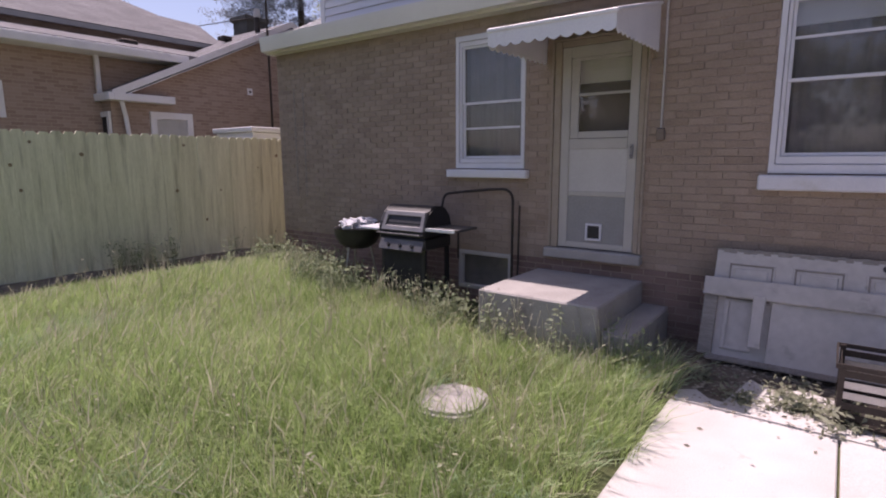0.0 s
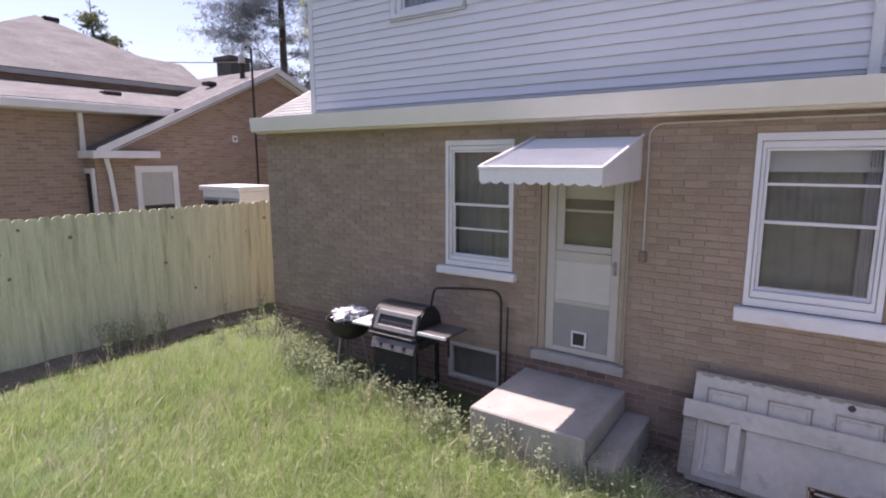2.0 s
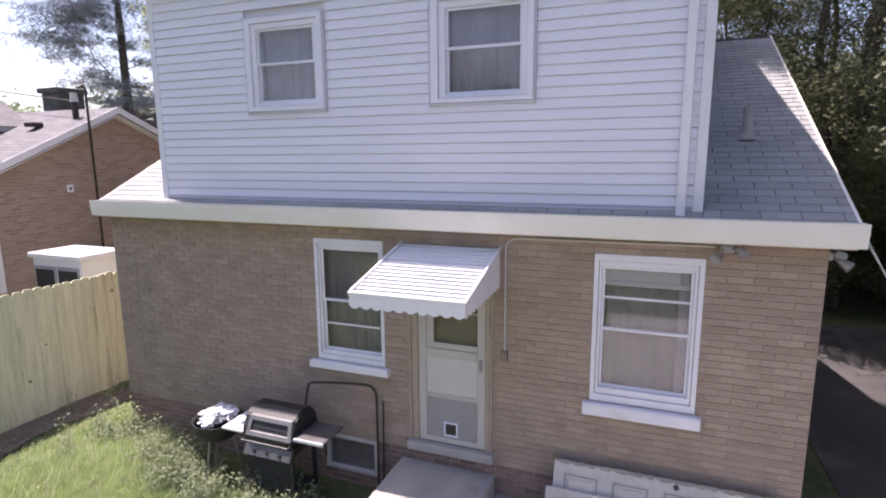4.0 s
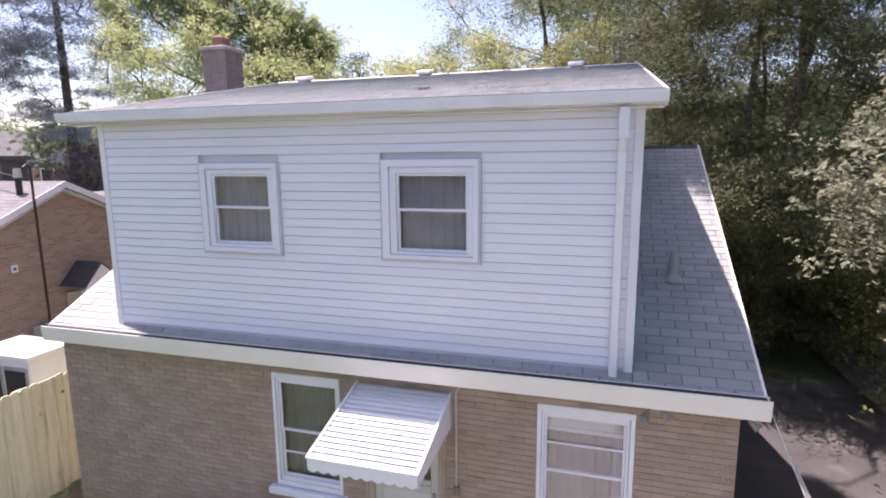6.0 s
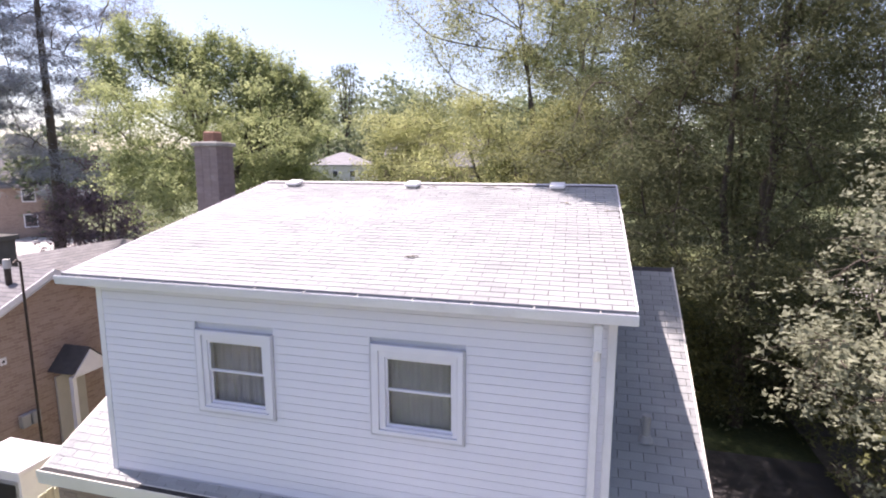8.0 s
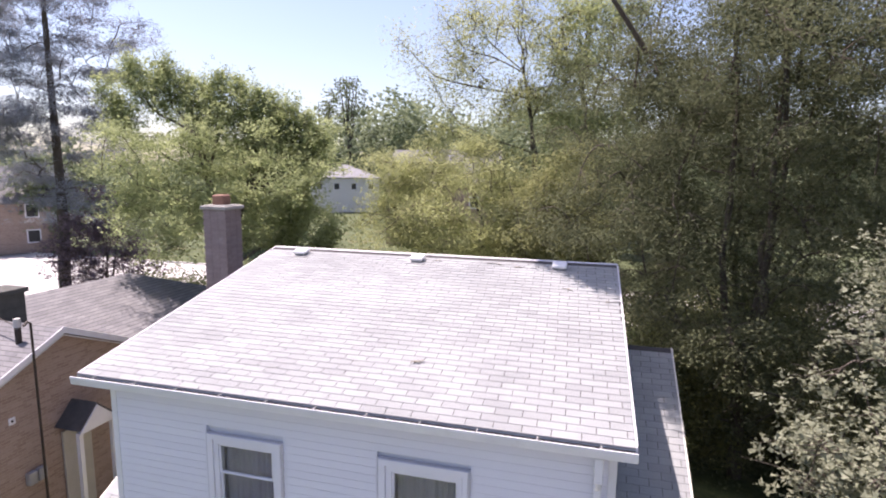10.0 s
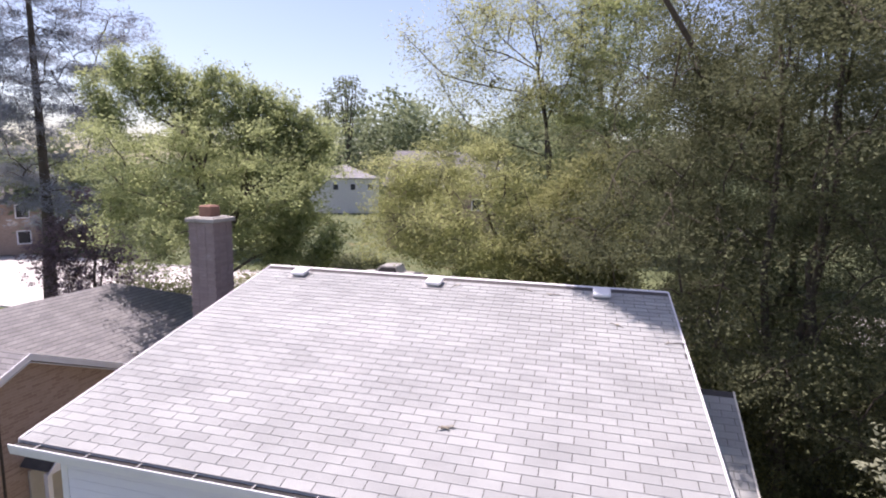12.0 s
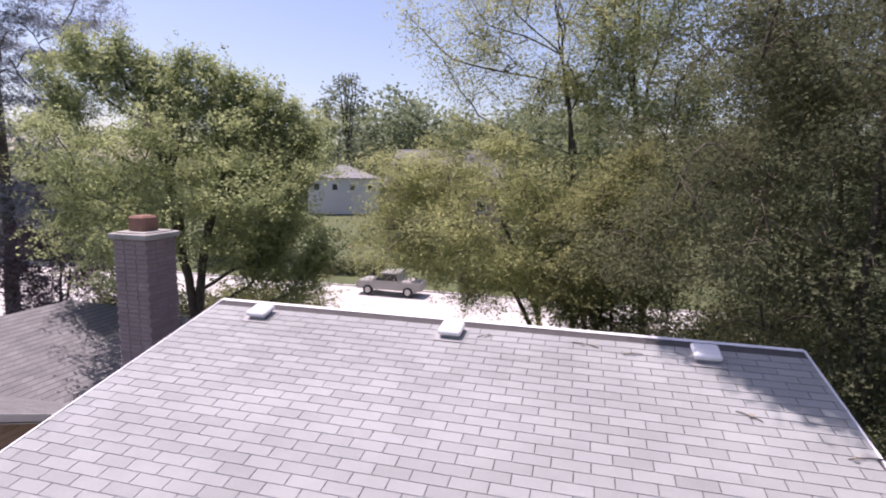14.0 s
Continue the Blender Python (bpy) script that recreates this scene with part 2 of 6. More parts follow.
def part(name, bm, material, parent, label="", smooth=False):
    if parent:
        bmesh.ops.translate(bm, verts=bm.verts, vec=-ORIGIN[parent.name])
    me = bpy.data.meshes.new(name)
    bm.to_mesh(me)
    bm.free()
    if smooth:
        me.polygons.foreach_set("use_smooth", [True] * len(me.polygons))
    return link_mesh(name, me, material, parent, label)


def from_arrays(name, verts, faces, material, parent=None, label="", smooth=False):
    me = bpy.data.meshes.new(name)
    off = ORIGIN[parent.name] if parent else Vector((0, 0, 0))
    verts = np.asarray(verts, dtype=np.float32).reshape(-1, 3) - np.array(off, dtype=np.float32)
    faces = np.asarray(faces, dtype=np.int32)
    nf, w = faces.shape
    me.vertices.add(len(verts))
    me.vertices.foreach_set("co", verts.ravel())
    me.loops.add(nf * w)
    me.loops.foreach_set("vertex_index", faces.ravel())
    me.polygons.add(nf)
    me.polygons.foreach_set("loop_start", np.arange(0, nf * w, w, dtype=np.int32))
    me.polygons.foreach_set("loop_total", np.full(nf, w, dtype=np.int32))
    me.polygons.foreach_set("use_smooth", [smooth] * nf)
    me.update(calc_edges=True)
    return link_mesh(name, me, material, parent, label)


def piece(name, mesh, parent, at, turn=None):
    ob = new(name, mesh)
    ob.parent = parent
    ob.location = Vector(at) - ORIGIN[parent.name]
    if turn:
        ob.rotation_euler = turn
    return ob


def box(bm, x0, x1, y0, y1, z0, z1, bevel=0.0, m=None):
    r = bmesh.ops.create_cube(bm, size=1.0)
    vs = r["verts"]
    bmesh.ops.scale(bm, verts=vs, vec=(x1 - x0, y1 - y0, z1 - z0))
    bmesh.ops.translate(bm, verts=vs, vec=((x0 + x1) / 2, (y0 + y1) / 2, (z0 + z1) / 2))
    if bevel:
        es = list({e for v in vs for e in v.link_edges})
        out = bmesh.ops.bevel(bm, geom=es, offset=bevel, segments=1, affect="EDGES", profile=0.5)
        vs = list({v for f in out["faces"] for v in f.verts} | {v for v in vs if v.is_valid})
    if m is not None:
        bmesh.ops.transform(bm, verts=vs, matrix=m)
    return vs


def boxes(*rows, bevel=0.0):
    bm = bmesh.new()
    for r in rows:
        box(bm, *r, bevel=bevel)
    return bm


def prism(points, axis, a, b):
    """A closed solid: a flat outline of (u, v) drawn out along an axis from a to b."""
    bm = bmesh.new()
    put = {"x": lambda u, v, s: (s, u, v), "y": lambda u, v, s: (u, s, v), "z": lambda u, v, s: (u, v, s)}[axis]
    one, two = [bm.verts.new(put(u, v, a)) for u, v in points], [bm.verts.new(put(u, v, b)) for u, v in points]
    bm.faces.new(one)
    bm.faces.new(two[::-1])
    for i in range(len(points)):
        j = (i + 1) % len(points)
        bm.faces.new((one[i], two[i], two[j], one[j]))
    bmesh.ops.recalc_face_normals(bm, faces=bm.faces)
    return bm


def tube(bm, points, radius, sides=8):
    """A round bar along a line of points."""
    rings, points = [], [Vector(p) for p in points]
    for i, p in enumerate(points):
        d = (points[min(i + 1, len(points) - 1)] - points[max(i - 1, 0)]).normalized()
        side = d.orthogonal().normalized() if i == 0 else (rings_dir - d * rings_dir.dot(d)).normalized()
        rings_dir = side
        up = d.cross(side)
        r = radius[i] if isinstance(radius, (list, tuple)) else radius
        rings.append([bm.verts.new(p + (side * math.cos(a) + up * math.sin(a)) * r) for a in (2 * math.pi * j / sides for j in range(sides))])
    for a, b in zip(rings, rings[1:]):
        for j in range(sides):
            bm.faces.new((a[j], a[(j + 1) % sides], b[(j + 1) % sides], b[j]))
    bm.faces.new(rings[0][::-1])
    bm.faces.new(rings[-1])
    return bm


def cone(bm, at, r1, r2, depth, sides=24, m=None):
    r = bmesh.ops.create_cone(bm, cap_ends=True, segments=sides, radius1=r1, radius2=r2, depth=depth)
    if m is not None:
        bmesh.ops.transform(bm, verts=r["verts"], matrix=m)
    bmesh.ops.translate(bm, verts=r["verts"], vec=at)
    return r["verts"]


def ring(x0, x1, z0, z1, t, y0, y1, foot=None):
    """A rectangular frame in one piece, t wide, its foot rail foot high."""
    f = t if foot is None else foot
    bm = bmesh.new()
    out, inn = [(x0, z0), (x1, z0), (x1, z1), (x0, z1)], [(x0 + t, z0 + f), (x1 - t, z0 + f), (x1 - t, z1 - t), (x0 + t, z1 - t)]
    loops = [[bm.verts.new((x, y, z)) for x, z in pts] for pts, y in ((out, y0), (inn, y0), (inn, y1), (out, y1))]
    for a, b in zip(loops, loops[1:] + loops[:1]):
        for j in range(4):
            bm.faces.new((a[j], a[(j + 1) % 4], b[(j + 1) % 4], b[j]))
    bmesh.ops.recalc_face_normals(bm, faces=bm.faces)
    bmesh.ops.bevel(bm, geom=bm.edges[:], offset=0.004, segments=1, affect="EDGES")
    return bm


def wall_sheet(x0, x1, z0, z1, y0, y1, holes):
    """A wall along x with real openings: rows of blocks round the holes (x0, x1, z0, z1)."""
    xs = sorted({x0, x1, *(v for h in holes for v in h[:2])})
    zs = sorted({z0, z1, *(v for h in holes for v in h[2:])})
    bm = bmesh.new()
    for a, b in zip(xs, xs[1:]):
        for c, d in zip(zs, zs[1:]):
            mx, mz = (a + b) / 2, (c + d) / 2
            if not any(h[0] < mx < h[1] and h[2] < mz < h[3] for h in holes):
                box(bm, a, b, y0, y1, c, d)
    bmesh.ops.remove_doubles(bm, verts=bm.verts, dist=1e-5)
    seen = {}
    for f in bm.faces:
        seen.setdefault(tuple(round(c, 4) for c in f.calc_center_median()), []).append(f)
    bmesh.ops.delete(bm, geom=[f for fs in seen.values() if len(fs) > 1 for f in fs], context="FACES")
    return bm

# ---- ground ----
def lawn_height(x, y):
    """The lawn lies a little higher than the patio and rises gently to the fence."""
    rise = np.clip((1.2 - x) / 7.0, 0, 1) * 0.16
    return np.where((x > -7) & (y < 0.6), rise, np.where((x <= -7) & (y < 8), 0.16, 0.0)) - 0.035 - 0.16 * (y > 18)


gx = np.unique(np.concatenate([np.linspace(-1500, -60, 12), np.linspace(-60, -8, 20), np.linspace(-8, 8, 65), np.linspace(8, 60, 20), np.linspace(60, 1500, 12)]))
gy = np.unique(np.concatenate([np.linspace(-1500, -60, 12), np.linspace(-60, -8, 20), np.linspace(-8, 12, 81), np.linspace(12, 80, 20), np.linspace(80, 1500, 12)]))
GX, GY = np.meshgrid(gx, gy)
GZ = lawn_height(GX, GY) + 0.012 * np.sin(GX * 2.1) * np.cos(GY * 1.7)
idx = np.arange(GX.size).reshape(GX.shape)
ground = from_arrays("ground", np.stack([GX, GY, GZ], -1), np.stack([idx[:-1, :-1], idx[:-1, 1:], idx[1:, 1:], idx[1:, :-1]], -1).reshape(-1, 4), M_LAWN)
tagged(ground, "grassy garden ground with soil showing through", "ground", kind="structure")

patio = thing("patio", (1.6, -1.4, -0.06), "pale sunlit concrete patio slabs beside the long grass", "patio", kind="structure")
for i, (x0, x1) in enumerate(((1.575, 2.558), (2.572, 3.56), (3.574, 4.55))):
    for j, (y0, y1) in enumerate(((-2.85, -1.42), (-4.30, -2.864), (-5.75, -4.314), (-7.2, -5.764), (-8.65, -7.214))):
        part("slab", boxes((x0, x1, y0, y1, -0.09, 0.0 + 0.004 * ((i + j) % 2)), bevel=0.008), M_CONCRETE, patio)

edge = [(1.60, -1.42)] + [(1.6 + 0.1 * i, -0.78 + 0.06 * math.sin(i * 1.9) + 0.05 * math.sin(i * 0.63 + 1) - (0.5 if i < 4 else 0)) for i in range(30)] + [(4.55, -1.42)]
part("broken_slab", prism(edge, "z", -0.09, 0.012), M_CONCRETE, patio, "broken pale edge of the patio")

soil = bmesh.new()
bmesh.ops.create_grid(soil, x_segments=40, y_segments=16, size=0.5)
for v in soil.verts:
    v.co = Vector((2.85 + v.co.x * 3.4, -0.72 + v.co.y * 1.42, 0))
    v.co.z = -0.012 + 0.03 * noise.noise(v.co * 3) + 0.012 * noise.noise(v.co * 11)
bed = part("soil_bed", soil, M_SOIL, None, smooth=True)
tagged(bed, "bare soil bed with litter along the brick wall", "soil", kind="structure")

strip_v = [(x, y, float(lawn_height(np.array(x), np.array(y))) + 0.02 + 0.02 * noise.noise(Vector((x * 3, y * 3, 0)))) for y in np.linspace(-9, 4, 80) for x in (-6.12, -5.95, -5.8, -5.65, -5.5 + 0.08 * math.sin(y * 3))]
strip_f = [(r * 5 + c, r * 5 + c + 1, r * 5 + c + 6, r * 5 + c + 5) for r in range(79) for c in range(4)]
tagged(from_arrays("soil_strip", strip_v, strip_f, M_SOIL, smooth=True), "bare shaded soil along the foot of the fence", "soil", kind="structure")
driveway = part("driveway", boxes((4.7, 8.6, -14, 9.5, -0.10, -0.015)), M_ASPHALT, None)
tagged(driveway, "dark asphalt driveway dappled with sunlight", "driveway", kind="structure")
under = bmesh.new()
bmesh.ops.create_grid(under, x_segments=30, y_segments=60, size=0.5)
for v in under.verts:
    v.co = Vector((12.6 + v.co.x * 8.0, 6.0 + v.co.y * 26.0, 0))
    v.co.z = 0.03 + 0.05 * noise.noise(v.co * 0.8) + 0.02 * noise.noise(v.co * 3)
tagged(part("woodland_floor", under, M_SOIL, None, smooth=True), "bare littered soil beneath the driveway trees", "soil", kind="structure")
road = part("road", boxes((-160, 160, 27.5, 36.8, -0.25, -0.09)), M_STREET, None)
tagged(road, "wide sun-bleached concrete street", "road", kind="structure")
kerb = part("kerb", boxes((-160, 160, 36.8, 36.98, -0.25, 0.03), (-160, 160, 27.3, 27.5, -0.25, -0.06)), M_CONCRETE, None)
tagged(kerb, "concrete kerbs along the street", "kerb", kind="structure")
lot = part("forecourt", boxes((-48, -9, 21.5, 27.3, -0.25, -0.07)), M_STREET, None)
tagged(lot, "pale concrete driveway apron beside the street", "driveway", kind="structure")

# ---- the house ----
house = thing("house", (-0.4, 4.6, 0), "brown brick house with white-sided dormer and pale shingle roof", "house")
HX0, HX1, WALL_TOP = -4.59, 3.82, 3.25
HOLES = [(-1.29, -0.385, 1.59, 3.083), (1.915, 2.89, 1.565, 3.08), (-0.045, 0.875, 0.76, 2.87), (-1.25, -0.52, 0.17, 0.63)]
back = part("back_wall", wall_sheet(HX0, HX1, -0.1, WALL_TOP, 0.006, 0.25, HOLES), M_MORTAR, house)
part("side_wall", boxes((HX0, HX0 + 0.25, 0.25, 9.2, -0.1, WALL_TOP)), M_BRICK, house)
part("side_wall", boxes((HX1 - 0.25, HX1, 0.25, 9.2, -0.1, WALL_TOP)), M_BRICK, house)
part("front_wall", boxes((HX0, HX1, 9.2, 9.45, -0.1, WALL_TOP)), M_BRICK, house)
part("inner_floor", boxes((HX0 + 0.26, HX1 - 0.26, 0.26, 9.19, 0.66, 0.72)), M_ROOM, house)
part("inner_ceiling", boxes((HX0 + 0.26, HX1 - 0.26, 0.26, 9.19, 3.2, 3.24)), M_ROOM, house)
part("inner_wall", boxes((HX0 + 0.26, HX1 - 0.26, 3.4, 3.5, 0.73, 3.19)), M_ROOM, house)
for gx0, gx1 in ((HX0, HX0 + 0.25), (HX1 - 0.25, HX1)):
    part("gable_wall", prism([(0.0, WALL_TOP), (9.2, WALL_TOP), (4.6, 5.7)], "x", gx0, gx1), M_BRICK, house)

# main roof: six in twelve, ridge along x
ROOF_X0, ROOF_X1, SLOPE = -4.63, 3.97, 0.5


def main_z(y):
    return 3.42 + SLOPE * (y + 0.15)


main_roof = part("main_roof", prism([(-0.17, main_z(-0.17)), (4.6, main_z(4.6)), (9.37, main_z(-0.17)), (9.37, main_z(-0.17) - 0.07), (4.6, main_z(4.6) - 0.09), (-0.17, main_z(-0.17) - 0.07)], "x", ROOF_X0, ROOF_X1), M_UNDER, house)
part("fascia", boxes((ROOF_X0, ROOF_X1, -0.15, -0.12, 3.245, 3.40)), M_CREAM, house)
part("soffit", boxes((ROOF_X0, ROOF_X1, -0.13, 0.0, 3.245, 3.262)), M_CREAM, house)
for rx0, rx1 in ((ROOF_X0 - 0.025, ROOF_X0 - 0.001), (ROOF_X1 + 0.001, ROOF_X1 + 0.025)):
    part("rake_board", prism([(-0.17, main_z(-0.17) + 0.01), (4.6, main_z(4.6) + 0.01), (4.6, main_z(4.6) - 0.16), (-0.17, main_z(-0.17) - 0.15)], "x", rx0, rx1), M_CREAM, house)


def gutter_profile(y, z, w=0.12, h=0.13, t=0.006):
    """An open K-style trough: front lip, curved face, flat bottom."""
    return [(y, z), (y, z - h), (y - w * 0.86, z - h), (y - w * 0.95, z - h * 0.55), (y - w, z - h * 0.25), (y - w, z), (y - w + 0.014, z), (y - w + 0.014, z - h * 0.28),
            (y - w * 0.95 + t, z - h * 0.5), (y - w * 0.86 + t, z - h + t), (y - t, z - h + t), (y - t, z)]


# near-black filling: dirt and the trough's inner shade in one colour
part("gutter_debris", boxes((HX0, ROOF_X1, -0.252, -0.158, 3.36, 3.458)), M_RUBBER, house)
part("gutter", prism(gutter_profile(-0.152, 3.468, 0.115, 0.198), "x", HX0 - 0.015, ROOF_X1 + 0.03), M_CREAM, house, "cream gutter along the eave")

# dormer: white lap siding, low roof
DX0, DX1, DY, DTOP = -3.57, 2.82, 0.04, 6.13
D_HOLES = [(-1.97, -1.15, 4.61, 5.47), (0.345, 1.175, 4.61, 5.48)]
part("dormer_wall", wall_sheet(DX0 + 0.02, DX1 - 0.02, 3.3, DTOP, DY + 0.022, DY + 0.16, D_HOLES), M_TRIM, house)
part("dormer_side", prism([(DY, 3.3), (9.2, 3.3), (9.2, 4.9), (4.9, 7.1), (DY, 6.13)], "x", DX0, DX0 + 0.12), M_SIDING, house)
part("dormer_side", prism([(DY, 3.3), (9.2, 3.3), (9.2, 4.9), (4.9, 7.1), (DY, 6.13)], "x", DX1 - 0.12, DX1), M_SIDING, house)
part("dormer_front", boxes((DX0 + 0.12, DX1 - 0.12, 9.1, 9.2, 3.3, 4.9)), M_SIDING, house)
part("upper_floor", boxes((DX0 + 0.13, DX1 - 0.13, 0.3, 9.1, 3.7, 3.75)), M_ROOM, house)
part("upper_room_wall", boxes((DX0 + 0.13, DX1 - 0.13, 3.0, 3.1, 3.75, 6.2)), M_ROOM, house)
EX0, EX1, EY, EZ, RY, RZ = -3.95, 2.985, -0.10, 6.20, 4.92, 7.20
EX0_FAR = -4.12
D_SLOPE = (RZ - EZ) / (RY - EY)
def splay(bm):
    """The left rake stands out a little more towards the ridge."""
    for v in bm.verts:
        if v.co.x < -2:
            v.co.x += (EX0_FAR - EX0) * min(max((v.co.y - EY) / (RY - EY), 0), 1)
    return bm


part("dormer_roof", splay(prism([(EY, EZ), (RY, RZ), (9.6, RZ - 2.34), (9.6, RZ - 2.40), (RY, RZ - 0.1), (EY, EZ - 0.06)], "x", EX0, EX1)), M_UNDER, house)
part("ridge_cap", splay(prism([(RY - 0.035, RZ + 0.004), (RY, RZ + 0.022), (RY + 0.08, RZ - 0.02), (RY, RZ - 0.02)], "x", EX0, EX1)), M_TRIM, house)
part("upper_fascia", boxes((EX0, EX1, EY - 0.005, EY + 0.02, EZ - 0.13, EZ - 0.02)), M_TRIM, house)
part("drip_edge", boxes((EX0, EX1, EY - 0.024, EY - 0.013, EZ - 0.012, EZ + 0.012)), M_GREYPAINT, house, "grey edge of the shingles over the gutter")
part("upper_soffit", boxes((EX0, EX1, EY + 0.02, DY + 0.02, EZ - 0.15, EZ - 0.135)), M_TRIM, house)
for rx0, rx1 in ((EX0 - 0.022, EX0 - 0.001), (EX1 + 0.001, EX1 + 0.022)):
    part("rake_board", splay(prism([(EY, EZ + 0.012), (RY, RZ + 0.012), (RY, RZ - 0.14), (EY, EZ - 0.14)], "x", rx0, rx1)), M_TRIM, house)
part("upper_gutter", prism(gutter_profile(EY - 0.006, EZ - 0.005, 0.115, 0.108), "x", EX0 - 0.02, EX1 + 0.02), M_TRIM, house, "white gutter along the upper eave")
part("upper_debris", boxes((EX0, EX1, EY - 0.104, EY - 0.012, EZ - 0.06, EZ - 0.030)), M_RUBBER, house, "dark leaf debris in the upper gutter")
for i in range(11):
    hx = EX0 + 0.3 + i * 0.63
    part("gutter_hanger", boxes((hx, hx + 0.014, EY - 0.118, EY - 0.004, EZ - 0.012, EZ - 0.004)), M_GREYPAINT, house)
for cx0, cx1 in ((DX0 - 0.012, DX0 + 0.075), (DX1 - 0.075, DX1 + 0.012)):
    part("corner_board", boxes((cx0, cx1, DY - 0.03, DY + 0.05, 3.49, DTOP - 0.06), bevel=0.004), M_TRIM, house)
part("frieze", boxes((DX0 + 0.08, DX1 - 0.08, DY - 0.012, DY + 0.02, 6.0, 6.052)), M_TRIM, house)
part("flashing", boxes((DX0, DX1, DY - 0.02, DY + 0.02, 3.48, 3.54)), M_CHANNEL, house, "grey metal flashing at the foot of the siding")

# downspout
ds = boxes((2.60, 2.69, -0.16, -0.10, 5.78, 6.06), (2.605, 2.685, -0.065, -0.005, 3.46, 5.74), bevel=0.008)
tube(ds, [(2.645, -0.13, 5.82), (2.645, -0.10, 5.74), (2.645, -0.035, 5.68)], 0.04, 8)
part("downspout", ds, M_TRIM, house, "white downspout at the dormer's corner")


def window(parent, outer, opening, mid, y, label, trim=None, bars=(), cloth=None, cloth_from=0.0, sill=None, lip=False):
    """A double-hung window: flat casing, stepped inner frame, two sashes with panes, storm bars, cloth and a sill."""
    (x0, x1, z0, z1), (a, b, c, d) = outer, opening
    mat = trim or M_TRIM
    step = 0.45
    p, q, r, t = x0 + (a - x0) * step, x1 + (b - x1) * step, z0 + (c - z0) * step, z1 + (d - z1) * step
    w = part("window", stepped(x0, x1, z0, z1, p, q, r, t, y - 0.032, y + 0.03), mat, parent, label)
    part("inner_frame", stepped(p + 0.004, q - 0.004, r + 0.004, t - 0.004, a - 0.022, b + 0.022, c - 0.022, d + 0.022, y - 0.012, y + 0.05), mat, w)
    for lo, hi, yy in ((c - 0.02, mid + 0.014, y + 0.028), (mid - 0.014, d + 0.02, y + 0.006)):
        part("sash", ring(a - 0.02, b + 0.02, lo, hi, 0.026, yy, yy + 0.022, 0.028), mat, w)
        pane = part("pane", boxes((a - 0.002, b + 0.002, yy + 0.009, yy + 0.013, lo + 0.02, hi - 0.02)), M_GLASS, w, "clear reflecting glass")
        pane.visible_shadow = False
    for z in bars:
        part("storm_bar", boxes((a, b, y - 0.004, y + 0.005, z - 0.011, z + 0.011)), mat, w)
    if lip:
        part("channel", stepped(x0 - 0.022, x1 + 0.022, z0 - 0.03, z1 + 0.009, x0 - 0.002, x1 + 0.002, z0 - 0.002, z1 + 0.002, y - 0.02, y + 0.03), M_CHANNEL, w, "grey metal channel round the casing")
    if cloth:
        bm = bmesh.new()
        nseg, top, low = 60, d + 0.02, c - 0.02 + (d - c) * cloth_from
        rows = [[bm.verts.new((a - 0.04 + (b - a + 0.08) * i / nseg, y + 0.12 + 0.006 * math.sin(i * 1.15) + 0.012 * math.sin(i * 0.43 + 2), z)) for i in range(nseg + 1)] for z in (low, (low + top) / 2, top)]
        for r0, r1 in zip(rows, rows[1:]):
            for i in range(nseg):
                bm.faces.new((r0[i], r0[i + 1], r1[i + 1], r1[i]))
        part("curtain", bm, cloth, w, "sheer greyish curtain behind the glass", smooth=True)
    if sill:
        part("sill", boxes(sill, bevel=0.012), M_TRIM, w, "white painted stone sill")
    return w


def stepped(x0, x1, z0, z1, a, b, c, d, y0, y1):
    """A flat frame with an outer and an inner outline of their own."""
    bm = bmesh.new()
    out, inn = [(x0, z0), (x1, z0), (x1, z1), (x0, z1)], [(a, c), (b, c), (b, d), (a, d)]
    loops = [[bm.verts.new((x, y, z)) for x, z in pts] for pts, y in ((out, y0), (inn, y0), (inn, y1), (out, y1))]
    for m, n in zip(loops, loops[1:] + loops[:1]):
        for j in range(4):
            bm.faces.new((m[j], m[(j + 1) % 4], n[(j + 1) % 4], n[j]))
    bmesh.ops.recalc_face_normals(bm, faces=bm.faces)
    bmesh.ops.bevel(bm, geom=bm.edges[:], offset=0.0035, segments=1, affect="EDGES")
    return bm


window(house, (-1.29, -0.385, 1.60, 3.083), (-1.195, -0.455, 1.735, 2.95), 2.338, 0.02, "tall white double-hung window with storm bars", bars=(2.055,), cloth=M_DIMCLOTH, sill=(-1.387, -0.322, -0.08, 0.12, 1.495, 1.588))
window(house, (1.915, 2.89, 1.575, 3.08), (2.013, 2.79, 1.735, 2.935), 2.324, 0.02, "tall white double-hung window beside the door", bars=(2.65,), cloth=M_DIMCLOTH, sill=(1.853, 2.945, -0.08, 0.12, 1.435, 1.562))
window(house, (-2.09, -1.05, 4.545, 5.585), (-1.922, -1.19, 4.66, 5.435), 5.07, DY - 0.03, "small white dormer window with thick trim", trim=M_CASING, cloth=M_SHEERGREY, lip=True)
window(house, (0.222, 1.28, 4.55, 5.608), (0.40, 1.142, 4.652, 5.442), 5.08, DY - 0.03, "small white dormer window with sheer curtains", trim=M_CASING, cloth=M_SHEERGREY, lip=True)
part("room_shade", boxes((1.99, 2.83, 0.096, 0.102, 2.80, 2.98), (1.97, 2.85, 0.084, 0.114, 2.755, 2.80)), M_CURTAIN, house, "mostly raised white roller blind")
drape = bmesh.new()
rows = [[drape.verts.new((2.69 + 0.11 * i / 24, 0.094 + 0.012 * math.sin(i * 1.3), z)) for i in range(25)] for z in (1.62, 2.3, 3.0)]
